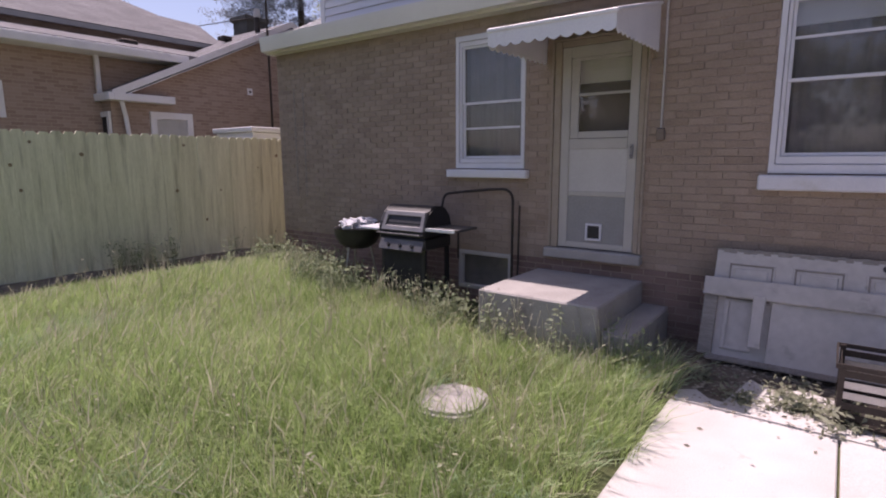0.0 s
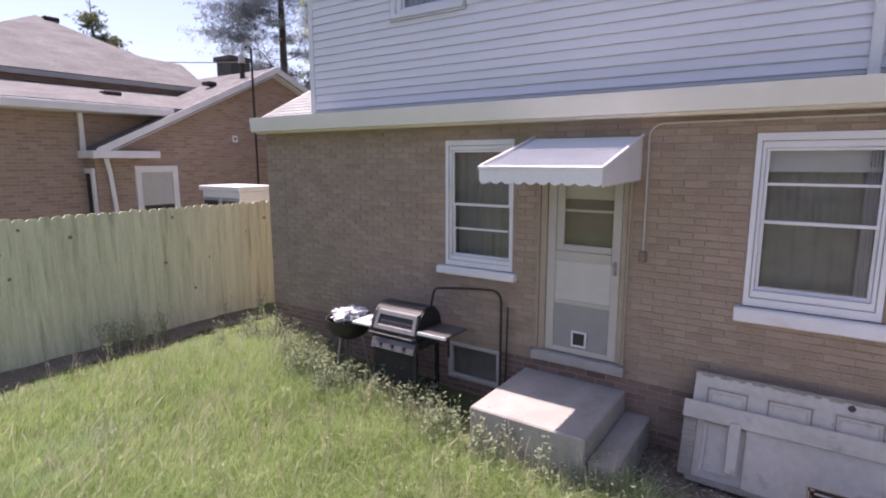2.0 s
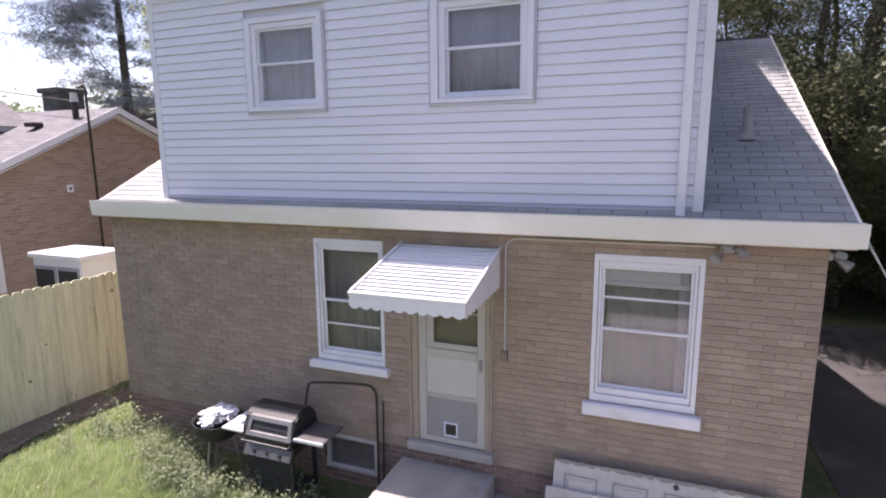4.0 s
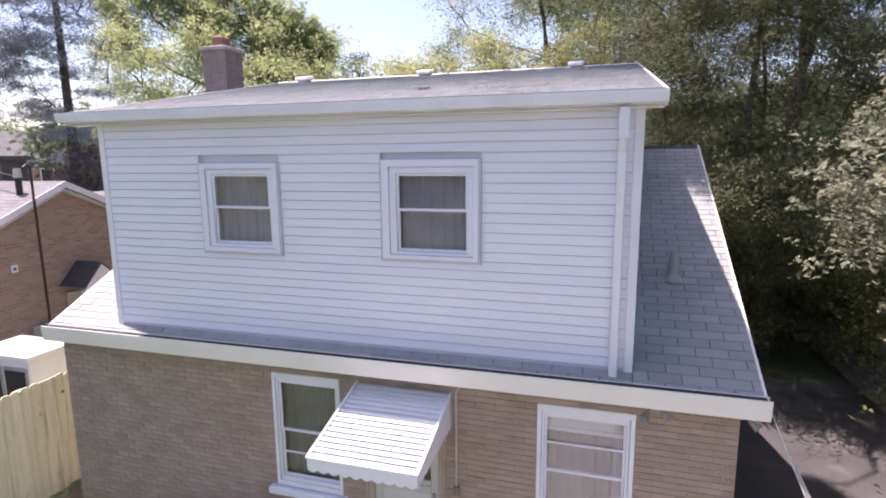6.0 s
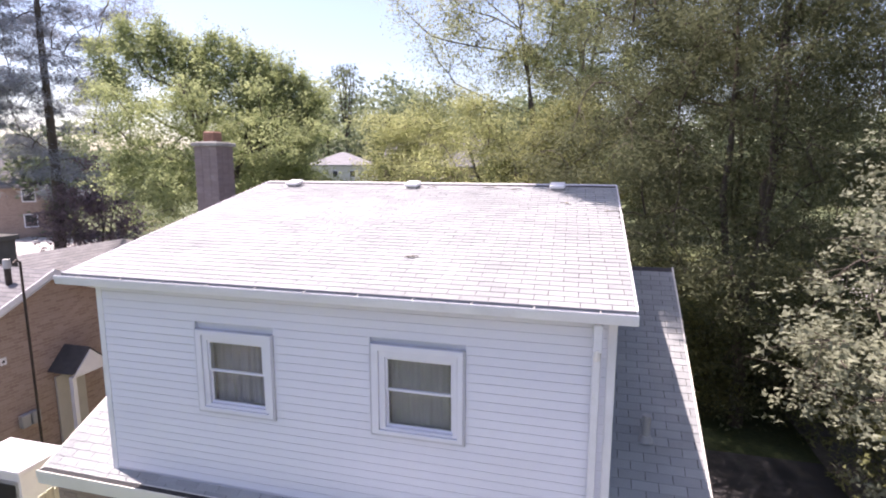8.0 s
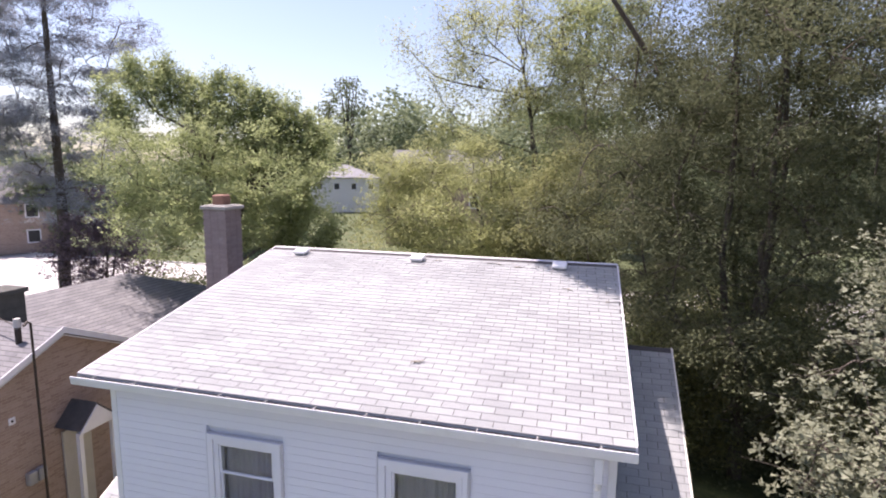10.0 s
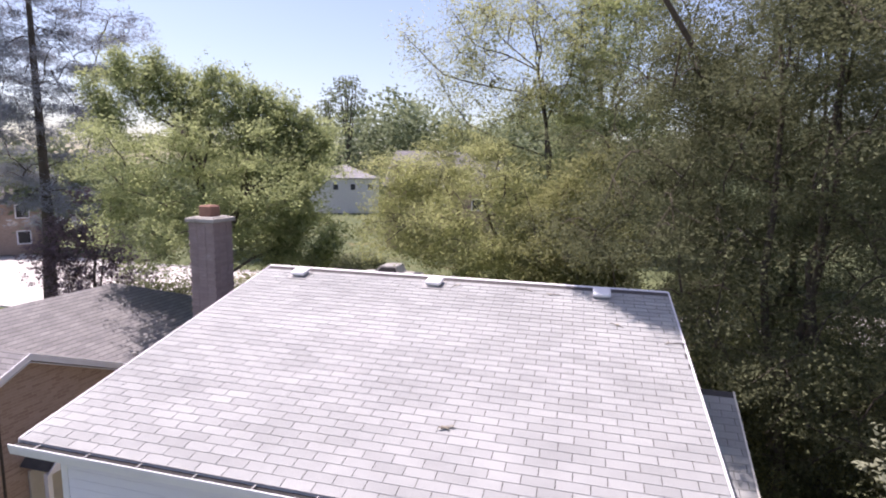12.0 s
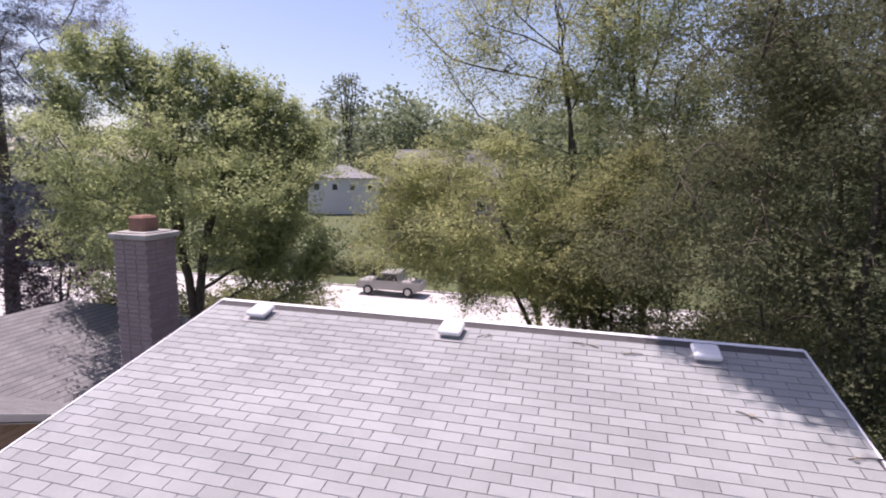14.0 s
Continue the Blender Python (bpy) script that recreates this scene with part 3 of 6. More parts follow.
for r0, r1 in zip(rows, rows[1:]):
    for i in range(24):
        drape.faces.new((r0[i], r0[i + 1], r1[i + 1], r1[i]))
part("side_curtain", drape, M_SHEERGREY, house, "narrow pale curtain drawn aside", smooth=True)

# faint upright scars of a filled opening in the brickwork
for sx in (-4.22, -4.02):
    part("wall_scar", boxes((sx - 0.008, sx + 0.008, -0.003, 0.004, 1.16, 2.76)), M_GREYBROWN, back)
# basement window
bw = part("basement_window", ring(-1.25, -0.52, 0.17, 0.63, 0.045, -0.012, 0.06), M_CABLE, house, "basement window in a worn pale frame")
pn = part("pane", boxes((-1.21, -0.56, 0.035, 0.04, 0.21, 0.59)), M_GLASS, bw)
pn.visible_shadow = False
# flat sheet close behind the pane, its colour standing in for the cellar's dimness
part("cellar_dark", boxes((-1.24, -0.53, 0.075, 0.085, 0.18, 0.62)), M_GREYBROWN, house)

# door: frame, storm door with glass above, panel and pet flap below
door = part("door", boxes((-0.045, 0.03, -0.012, 0.06, 0.775, 2.87), (0.822, 0.875, -0.012, 0.06, 0.775, 2.87), (0.03, 0.822, -0.012, 0.06, 2.81, 2.87), bevel=0.006), M_FRAME, house, "cream storm door in a tan wooden frame")
part("brick_mould", boxes((-0.075, -0.049, -0.022, 0.02, 0.775, 2.90), (0.879, 0.905, -0.022, 0.02, 0.775, 2.90), (-0.049, 0.879, -0.022, 0.02, 2.874, 2.90), bevel=0.006), M_FRAME, door)
part("storm_leaf", boxes((0.034, 0.128, 0.0, 0.04, 0.785, 2.806), (0.728, 0.818, 0.0, 0.04, 0.785, 2.806), (0.128, 0.728, 0.0, 0.04, 2.70, 2.806), (0.128, 0.728, 0.0, 0.04, 1.80, 1.905),
                         (0.128, 0.728, 0.0, 0.04, 0.785, 0.845), (0.128, 0.728, 0.006, 0.034, 1.325, 1.375), bevel=0.005), M_DOOR, door)
part("glass_insert", boxes((0.132, 0.215, 0.006, 0.032, 1.91, 2.695), (0.745, 0.752, 0.041, 0.044, 1.91, 2.695), (0.215, 0.724, 0.006, 0.032, 1.91, 1.975), (0.215, 0.724, 0.006, 0.032, 2.325, 2.35), (0.215, 0.724, 0.006, 0.032, 2.665, 2.695), bevel=0.003), M_DOOR, door)
part("lower_panel", boxes((0.128, 0.728, 0.014, 0.028, 1.375, 1.80)), M_PANEL, door, "pale middle panel")
part("kick_panel", boxes((0.128, 0.728, 0.014, 0.028, 0.845, 1.325)), M_KICK, door, "dull grey lower panel")
part("inner_door", boxes((0.035, 0.815, 0.10, 0.14, 0.78, 2.80), (0.2, 0.64, 0.09, 0.105, 0.9, 1.3), bevel=0.004), M_DOOR, door)
part("inner_pane", boxes((0.19, 0.74, 0.085, 0.098, 1.90, 2.45)), M_BROWNMETAL, door, "dark pane of the inner door")
part("inner_blind", boxes((0.19, 0.74, 0.085, 0.098, 2.455, 2.72)), M_CREAM, door, "lowered cream blind")
pn = part("glass", boxes((0.21, 0.73, 0.016, 0.021, 1.97, 2.67)), M_GLASS, door)
pn.visible_shadow = False
flap = part("pet_flap", boxes((0.335, 0.355, -0.008, 0.03, 0.872, 1.048), (0.482, 0.502, -0.008, 0.03, 0.872, 1.048), (0.355, 0.482, -0.008, 0.03, 1.026, 1.048), (0.355, 0.482, -0.008, 0.03, 0.872, 0.894), bevel=0.004), M_TRIM, door, "white-framed pet flap")
part("flap_pane", boxes((0.355, 0.482, 0.004, 0.012, 0.894, 1.026)), M_BLACK, flap)
hd = boxes((0.755, 0.785, -0.03, 0.0, 1.70, 1.84), bevel=0.006)
tube(hd, [(0.77, -0.03, 1.72), (0.77, -0.055, 1.74), (0.77, -0.055, 1.80), (0.77, -0.03, 1.82)], 0.008)
part("door_handle", hd, M_STEEL, door)
part("threshold", boxes((-0.10, 0.925, -0.085, 0.10, 0.67, 0.772), bevel=0.012), M_STOOP, house, "grey stone threshold")

# stoop
stoop = thing("stoop", (0.4, -0.6, 0), "grey concrete landing with one side step, partly sunlit", "stoop")
part("landing", boxes((-0.195, 0.945, -1.215, -0.002, -0.06, 0.52), bevel=0.014), M_STOOP, stoop)
part("step", boxes((0.949, 1.20, -1.16, -0.002, -0.06, 0.30), bevel=0.014), M_STOOP, stoop)

# awning over the door
awning = thing("awning", (0.39, -0.05, 3.08), "white aluminium door awning with scalloped edge", "awning")
AX0, AX1, AY1, AZ0, AZ1 = -0.145, 0.975, -1.14, 3.075, 2.785
for i in range(16):
    u0, u1 = i / 16, (i + 0.8) / 16
    ya, yb = AY1 * u0 - 0.01, AY1 * u1 - 0.01
    za, zb = (AZ0 + (AZ1 - AZ0) * u for u in (u0, u1))
    part("slat", prism([(ya, za), (yb, za - 0.002), (yb, za - 0.024), (yb + 0.010, za - 0.024), (yb + 0.010, za - 0.010), (ya, za - 0.008)], "x", AX0 + 0.02, AX1 - 0.02), M_ALU, awning)
# deck coloured dark so that the gaps between the slats look shaded
part("deck", prism([(0.0, AZ0 - 0.030), (AY1, AZ1 - 0.030), (AY1, AZ1 - 0.036), (0.0, AZ0 - 0.036)], "x", AX0 + 0.015, AX1 - 0.015), M_DARKMETAL, awning)


def valance(points, drop, lobes):
    """A hanging strip along a line, its lower edge in scallops."""
    bm = bmesh.new()
    (ax, ay, az), (bx, by, bz) = points
    nn = lobes * 8
    up, lo = [], []
    for i in range(nn + 1):
        u = i / nn
        p = Vector((ax + (bx - ax) * u, ay + (by - ay) * u, az + (bz - az) * u))
        up.append(bm.verts.new(p))
        lo.append(bm.verts.new(p - Vector((0, 0, (drop(u) if callable(drop) else drop) + 0.028 * abs(math.sin(math.pi * lobes * u))))))
    fs = [bm.faces.new((up[i], up[i + 1], lo[i + 1], lo[i])) for i in range(nn)]
    ext = bmesh.ops.extrude_face_region(bm, geom=fs)
    off = Vector((by - ay, ax - bx, 0)).normalized() * 0.006
    bmesh.ops.translate(bm, verts=[v for v in ext["geom"] if isinstance(v, bmesh.types.BMVert)], vec=off)
    bmesh.ops.recalc_face_normals(bm, faces=bm.faces)
    return bm


part("front_valance", valance([(AX0, AY1 - 0.012, AZ1 + 0.005), (AX1, AY1 - 0.012, AZ1 + 0.005)], 0.115, 10), M_ALU, awning)
for ax in (AX0 + 0.004, AX1 - 0.004):
    part("side_panel", valance([(ax, 0.0, AZ0), (ax, AY1, AZ1 + 0.005)], lambda u: 0.39 - 0.265 * u, 11), M_ALU, awning, "ribbed scalloped side")
part("edge_trim", boxes((AX0 - 0.01, AX1 + 0.01, AY1 - 0.03, AY1 + 0.01, AZ1 - 0.01, AZ1 + 0.022), bevel=0.005), M_ALU, awning)
for ax in (AX0, AX1):
    part("side_trim", tube(bmesh.new(), [(ax, -0.005, AZ0 + 0.012), (ax, AY1, AZ1 + 0.015)], 0.018, 6), M_ALU, awning)

# chimney
chimney = thing("chimney", (-5.58, 5.24, 0), "dark red brick chimney with pale cap and clay flue", "chimney")
CX0, CX1, CY0, CY1, CZ = -5.98, -5.40, 4.94, 5.53, 7.96
part("shaft", boxes((CX0 + 0.01, CX1 - 0.01, CY0 + 0.01, CY1 - 0.01, -0.1, CZ)), M_CMORTAR, chimney)
part("cap", boxes((CX0 - 0.05, CX1 + 0.05, CY0 - 0.05, CY1 + 0.05, CZ, CZ + 0.085), (CX0 + 0.02, CX1 - 0.02, CY0 + 0.02, CY1 - 0.02, CZ + 0.085, CZ + 0.105), bevel=0.012), M_STOOP, chimney)
fl = bmesh.new()
box(fl, -5.85, -5.55, 5.08, 5.38, CZ + 0.08, CZ + 0.33, bevel=0.03)
part("flue", fl, M_REDCLAY, chimney)

# roof vents
for vx in (-3.29, -0.76, 1.97):
    vent = thing("roof_vent", (vx, 4.56, EZ + D_SLOPE * (4.56 - EY)), "square pale metal roof vent near the ridge", "roof vent", "vents along the ridge")
    m = Matrix.Translation(ORIGIN[vent.name]) @ Matrix.Rotation(math.atan(D_SLOPE), 4, "X")
    bm = bmesh.new()
    box(bm, -0.1, 0.1, -0.1, 0.1, 0.0, 0.06, m=m)
    part("collar", bm, M_GREYPAINT, vent)
    bm = bmesh.new()
    box(bm, -0.135, 0.135, -0.135, 0.135, 0.05, 0.115, bevel=0.018, m=m)
    part("hood", bm, M_ALU, vent)
    bm = bmesh.new()
    box(bm, -0.18, 0.18, -0.19, 0.17, 0.012, 0.017, m=m)
    part("flange", bm, M_GREYPAINT, vent)
rnd = random.Random(77)
for sx, sy, size, lean in ((0.33, 0.95, 0.10, 0.4), (2.25, 3.55, 0.22, 2.6), (2.75, 3.2, 0.26, 0.2), (0.9, 4.55, 0.30, 2.9), (-0.45, 4.52, 0.16, 0.6), (1.35, 4.5, 0.2, 3.3)):
    bz = EZ + D_SLOPE * (sy - EY) + 0.014
    sprig = thing("fallen_sprig", (sx, sy, bz), "thin dry fallen sprig lying on the shingles", "twig", "sprigs on the roof")
    tip = Vector((math.cos(lean), math.sin(lean), D_SLOPE * math.sin(lean))) * size
    base = Vector((sx, sy, bz))
    pts = [base + tip * u + Vector((0, 0, 0.012 * math.sin(3.1 * u))) for u in (0.0, 0.35, 0.7, 1.0)]
    part("twig", tube(bmesh.new(), pts, 0.005, 5), M_BARK, sprig)
    lv = bmesh.new()
    for _ in range(9 if size < 0.12 else 3):
        c = base + tip * rnd.random() + Vector((rnd.uniform(-0.03, 0.03), rnd.uniform(-0.03, 0.03), 0.012))
        w = rnd.uniform(0.018, 0.035)
        q = [lv.verts.new(c + Vector((w * math.cos(t), 0.6 * w * math.sin(t), rnd.uniform(0, 0.02)))) for t in (0.3, 1.9, 3.4, 5.0)]
        lv.faces.new(q)
    part("dry_leaf", lv, M_DRYLEAF, sprig)
pv = thing("vent_pipe", (3.32, 1.36, main_z(1.36)), "short grey plumbing vent pipe on the roof", "vent pipe")
bm = bmesh.new()
cone(bm, (3.32, 1.36, main_z(1.36) + 0.16), 0.052, 0.052, 0.34, 16)
part("pipe", bm, M_GREYPAINT, pv, smooth=False)
bm = bmesh.new()
cone(bm, (3.32, 1.36, main_z(1.36) + 0.03), 0.1, 0.06, 0.08, 16)
part("boot", bm, M_GREYPAINT, pv)

# ---- fence ----
fence = thing("fence", (-6.15, -2, 0.1), "tall pale green treated board fence, dog-eared", "fence", kind="structure")
FZ0, FZ1 = 0.13, 2.11
board_meshes = []
for k in range(6):
    w = 0.1425 + 0.0012 * (k % 3)
    bm = prism([(-w / 2, 0), (w / 2, 0), (w / 2, FZ1 - FZ0 - 0.035), (w / 2 - 0.03, FZ1 - FZ0), (-w / 2 + 0.03, FZ1 - FZ0), (-w / 2, FZ1 - FZ0 - 0.035)], "x", -0.009, 0.009)
    me = bpy.data.meshes.new("board")
    bm.to_mesh(me)
    bm.free()
    me.materials.append(M_FENCE)
    board_meshes.append(me)
knot_meshes = []
for k in range(3):
    bm = bmesh.new()
    cone(bm, (0, 0, 0), 0.018 + 0.006 * k, 0.016 + 0.006 * k, 0.003, 9, Matrix.Rotation(math.pi / 2, 4, "Y"))
    me = bpy.data.meshes.new("knot")
    bm.to_mesh(me)
    bm.free()
    me.materials.append(M_KNOT)
    knot_meshes.append(me)
rnd = random.Random(4)
for i in range(98):
    y = -9.0 + i * 0.1455
    b = piece("board", board_meshes[rnd.randrange(6)], fence, (-6.14 + rnd.uniform(-0.004, 0.004), y, FZ0 + rnd.uniform(-0.012, 0.012)), (0, rnd.uniform(-0.004, 0.004), 0))
    ORIGIN[b.name] = Vector(b.location) + ORIGIN[fence.name]
    for _ in range(rnd.choice((0, 0, 0, 1))):
        piece("knot", knot_meshes[rnd.randrange(3)], b, (-6.129, y + rnd.uniform(-0.045, 0.045), rnd.uniform(0.5, 2.0)))
for z in (0.45, 1.1, 1.8):
    part("rail", boxes((-6.20, -6.155, -9.1, 5.3, z - 0.045, z + 0.045)), M_FENCE, fence)
for i in range(7):
    part("post", boxes((-6.30, -6.20, -8.9 + i * 2.33, -8.8 + i * 2.33, -0.1, 2.05)), M_FENCE, fence)

# ---- pieces of the house: siding, shingles ----
D_TRIMS = [(-2.112, -1.028, 4.513, 5.638), (0.20, 1.302, 4.518, 5.658)]
n_lap, lap0 = 25, 3.545
for i in range(n_lap):
    z0 = lap0 + i * 0.1016
    z1 = min(z0 + 0.1016, 6.06)
    spans, x = [], DX0 + 0.076
    for a, b, c, d in D_TRIMS:
        if z0 > c - 0.05 and z1 < d + 0.05:
            spans.append((x, a - 0.002))
            x = b + 0.002
    spans.append((x, DX1 - 0.076))
    for a, b in spans:
        part("siding_board", prism([(DY - 0.027, z0), (DY - 0.028, z0 + 0.005), (DY - 0.017, z1 - 0.012), (DY - 0.009, z1 - 0.005), (DY - 0.009, z1 + 0.004), (DY + 0.02, z1 + 0.004), (DY + 0.02, z0 + 0.004), (DY - 0.010, z0 + 0.004), (DY - 0.012, z0)], "x", a, b), M_SIDING, house)


def shingle_rows(parent, name, x0, x1, y0, slope_len, z_at, slope, material, single_rows, seed, tab=0.305, course=0.127, x0_far=None):
    """Three-tab shingles laid in courses up a slope: each tab a thin wedge, slots between, butts proud."""
    rng = random.Random(seed)
    c, s = 1 / math.hypot(1, slope), slope / math.hypot(1, slope)
    th, made, V, F = 0.009, 0, [], []
    courses = int(slope_len / course)
    shape = [(-0.5, 0.0, 0.0), (0.5, 0.0, 0.0), (0.5, 1.0, 0.0), (-0.5, 1.0, 0.0), (-0.5, 0.0, 1.0), (0.5, 0.0, 1.0), (0.5, 1.0, 0.25), (-0.5, 1.0, 0.25)]
    quads = [(4, 5, 6, 7), (0, 1, 5, 4), (1, 2, 6, 5), (3, 0, 4, 7)]
    shared = {}
    for k in range(courses):
        left = x0 if x0_far is None else x0 + (x0_far - x0) * k / courses
        off = (0.0, 0.5)[k % 2] * tab + rng.uniform(-0.012, 0.012)
        x = left - off
        while x < x1:
            a, b = max(x, left), min(x + tab, x1)
            x += tab
            if b - a < 0.03:
                continue
            w, mx = b - a - 0.009, (a + b) / 2
            u = k * course + rng.uniform(-0.002, 0.002)
            y, z = y0 + u * c, z_at(y0) + u * s
            if k < single_rows and made < 300:
                key = round(w, 3)
                if key not in shared:
                    me = bpy.data.meshes.new(name)
                    me.from_pydata([(p * w, q * (course + 0.012) * c - r * th * s, q * (course + 0.012) * s + r * th * c) for p, q, r in shape], [], quads)
                    me.materials.append(material)
                    shared[key] = me
                piece(name, shared[key], parent, (mx, y, z + 0.001))
                made += 1
            else:
                n0 = len(V)
                V += [(mx + p * w, y + q * (course + 0.012) * c - r * th * s, z + 0.001 + q * (course + 0.012) * s + r * th * c) for p, q, r in shape]
                F += [tuple(n0 + j for j in q) for q in quads]
    if V:
        tagged(from_arrays(name + "_field", V, F, material, parent), kind="stuff")


# ---- old doors and boards leaning on the wall ----
LEAN_M = Matrix.Translation((0, -0.44, 0.03)) @ Matrix.Rotation(-math.atan2(0.345, 0.93), 4, "X")
old_door = thing("old_door", (2.65, -0.3, 0), "old white panelled door leaning sideways against brick wall", "door")


def leaned(rows, bevel=0.006):
    bm = bmesh.new()
    for r in rows:
        box(bm, *r, bevel=bevel, m=LEAN_M)
    return bm


part("leaf", leaned([(1.605, 3.62, -0.012, 0.028, 0.0, 0.95)]), M_OLDPAINT, old_door)
for i in range(4):
    x = 1.705 + i * 0.473
    part("panel_moulding", leaned([(x, x + 0.35, -0.022, -0.012, 0.822, 0.836), (x, x + 0.35, -0.022, -0.012, 0.50, 0.514), (x, x + 0.014, -0.022, -0.012, 0.514, 0.822), (x + 0.336, x + 0.35, -0.022, -0.012, 0.514, 0.822)], 0.003), M_OLDPAINT, old_door)
    # dark strips stand in for cut grooves; their depth is put into the colour
    part("panel_groove", leaned([(x + 0.014, x + 0.336, -0.0145, -0.0118, 0.808, 0.822), (x + 0.014, x + 0.336, -0.0145, -0.0118, 0.514, 0.528), (x + 0.014, x + 0.026, -0.0145, -0.0118, 0.528, 0.808), (x + 0.324, x + 0.336, -0.0145, -0.0118, 0.528, 0.808)], 0.0), M_GREYBROWN, old_door)
    part("raised_panel", leaned([(x + 0.05, x + 0.30, -0.024, -0.012, 0.56, 0.785)], 0.006), M_OLDPAINT, old_door)
bm = bmesh.new()
cone(bm, (0, 0, 0), 0.027, 0.027, 0.006, 16, Matrix.Rotation(math.pi / 2, 4, "X"))
bmesh.ops.transform(bm, verts=bm.verts, matrix=LEAN_M @ Matrix.Translation((2.766, -0.016, 0.888)))
part("knob_hole", bm, M_UNDER, old_door)
top = leaned([(1.605 + 0.0504 * i, 1.6554 + 0.0504 * i, -0.015, 0.031, 0.932 - 0.02 * abs(math.sin(i * 1.7 + math.sin(i * 0.6))), 0.952 + 0.005 * math.sin(i * 2.3)) for i in range(40)], 0.002)
part("worn_edge", top, M_RAWWOOD, old_door, "weathered bare wood along the top edge")
plank = part("leaning_board", leaned([(1.545, 3.95, -0.075, -0.048, 0.525, 0.685)], 0.008), M_OLDPAINT, None)
tagged(plank, "long white weathered board leaning across the old door", "board")
stile = thing("old_frame", (1.8, -0.4, 0), "broken white door frame leaning below the board", "door frame")
part("stile", leaned([(1.555, 1.665, -0.046, -0.014, 0.02, 0.66)]), M_RAWWOOD, stile)
part("panel_edge", leaned([(1.72, 1.752, -0.032, -0.014, 0.09, 0.50), (1.752, 1.95, -0.03, -0.014, 0.09, 0.115)], 0.003), M_OLDPAINT, stile)
part("short_strip", leaned([(1.93, 2.02, -0.10, -0.078, 0.13, 0.56)]), M_OLDPAINT, stile)
part("plain_sheet", leaned([(2.06, 3.85, -0.046, -0.03, 0.0, 0.54)], 0.004), M_OLDPAINT, stile, "plain stained white sheet")

part("base_rail", leaned([(1.62, 3.85, -0.06, -0.01, -0.02, 0.03)], 0.008), M_GREYBROWN, stile, "dark rotted rail along the ground")

# ---- cooking things beside the wall ----
grill = thing("gas_grill", (-1.55, -0.55, 0.1), "black gas grill with steel lid and folding side shelves", "grill")
lid = prism([(-0.82, 0.86), (-0.80, 1.00), (-0.72, 1.13), (-0.60, 1.20), (-0.42, 1.18), (-0.32, 1.08), (-0.29, 0.95), (-0.29, 0.86)], "x", -1.82, -1.15)
bmesh.ops.bevel(lid, geom=lid.edges[:], offset=0.016, segments=2, affect="EDGES")
lid = part("lid", lid, M_BLACK, grill, smooth=False)


def sloped(bm):
    """Leans a flat front back and narrows it towards its top."""
    for v in bm.verts:
        h = v.co.z - 0.875
        v.co.y += 0.42 * h
        v.co.x = -1.45 + (v.co.x + 1.45) * (1 - 0.35 * h)
    return bm


part("lid_face", sloped(ring(-1.76, -1.14, 0.93, 1.14, 0.05, -0.865, -0.82)), M_DULLSTEEL, lid, "dull steel lid front")
part("lid_window", sloped(boxes((-1.73, -1.17, -0.845, -0.835, 0.95, 1.11))), M_BLACK, lid, "dark lid window")
part("lid_handle", tube(bmesh.new(), [(-1.76, -0.85, 0.895), (-1.76, -0.90, 0.90), (-1.14, -0.90, 0.90), (-1.14, -0.85, 0.895)], 0.010), M_DARKSTEEL, lid)
part("fire_box", boxes((-1.82, -1.15, -0.80, -0.30, 0.72, 0.855), bevel=0.02), M_BLACK, grill)
part("control_panel", prism([(-0.83, 0.83), (-0.88, 0.72), (-0.86, 0.71), (-0.81, 0.82)], "x", -1.76, -1.14), M_DARKSTEEL, grill, "dark steel control panel")
for kx in (-1.62, -1.45, -1.28):
    bm = bmesh.new()
    cone(bm, (kx, -0.868, 0.77), 0.022, 0.018, 0.03, 12, Matrix.Rotation(radians(64), 4, "X"))
    part("knob", bm, M_BLACK, grill)
shelf = part("side_shelf", boxes((-1.14, -0.76, -0.78, -0.36, 0.945, 0.972), bevel=0.006), M_DARKSTEEL, grill, "grey side shelf")
part("shelf_lip", boxes((-1.14, -0.76, -0.80, -0.782, 0.94, 0.976), bevel=0.003), M_ALU, shelf, "white front lip")
part("side_shelf", boxes((-2.13, -1.83, -0.80, -0.36, 0.905, 0.935), bevel=0.006), M_ALU, grill, "white side shelf")
for lx in (-1.78, -1.19):
    for ly in (-0.76, -0.34):
        part("leg", boxes((lx - 0.02, lx + 0.02, ly - 0.02, ly + 0.02, 0.08, 0.72)), M_BLACK, grill)
part("cart_panel", boxes((-1.76, -1.21, -0.775, -0.765, 0.25, 0.70), bevel=0.003), M_RUBBER, grill)
part("cart_shelf", boxes((-1.76, -1.21, -0.76, -0.34, 0.22, 0.24)), M_BLACK, grill)
bm = bmesh.new()
cone(bm, (-0.95, -0.45, 0.78), 0.012, 0.012, 0.33, 8)
part("shelf_brace", bm, M_DARKMETAL, grill)

kettle = thing("kettle_grill", (-2.42, -0.55, 0.1), "black open kettle grill heaped with crumpled paper", "grill")
prof = [(0.02, 0.60), (0.14, 0.62), (0.23, 0.68), (0.285, 0.78), (0.29, 0.87), (0.30, 0.875), (0.278, 0.87), (0.27, 0.79), (0.21, 0.70), (0.1, 0.66), (0.02, 0.655)]
bm = bmesh.new()
rings = [[bm.verts.new((-2.42 + r * math.cos(a), -0.55 + r * math.sin(a), z)) for a in (2 * math.pi * j / 28 for j in range(28))] for r, z in prof]
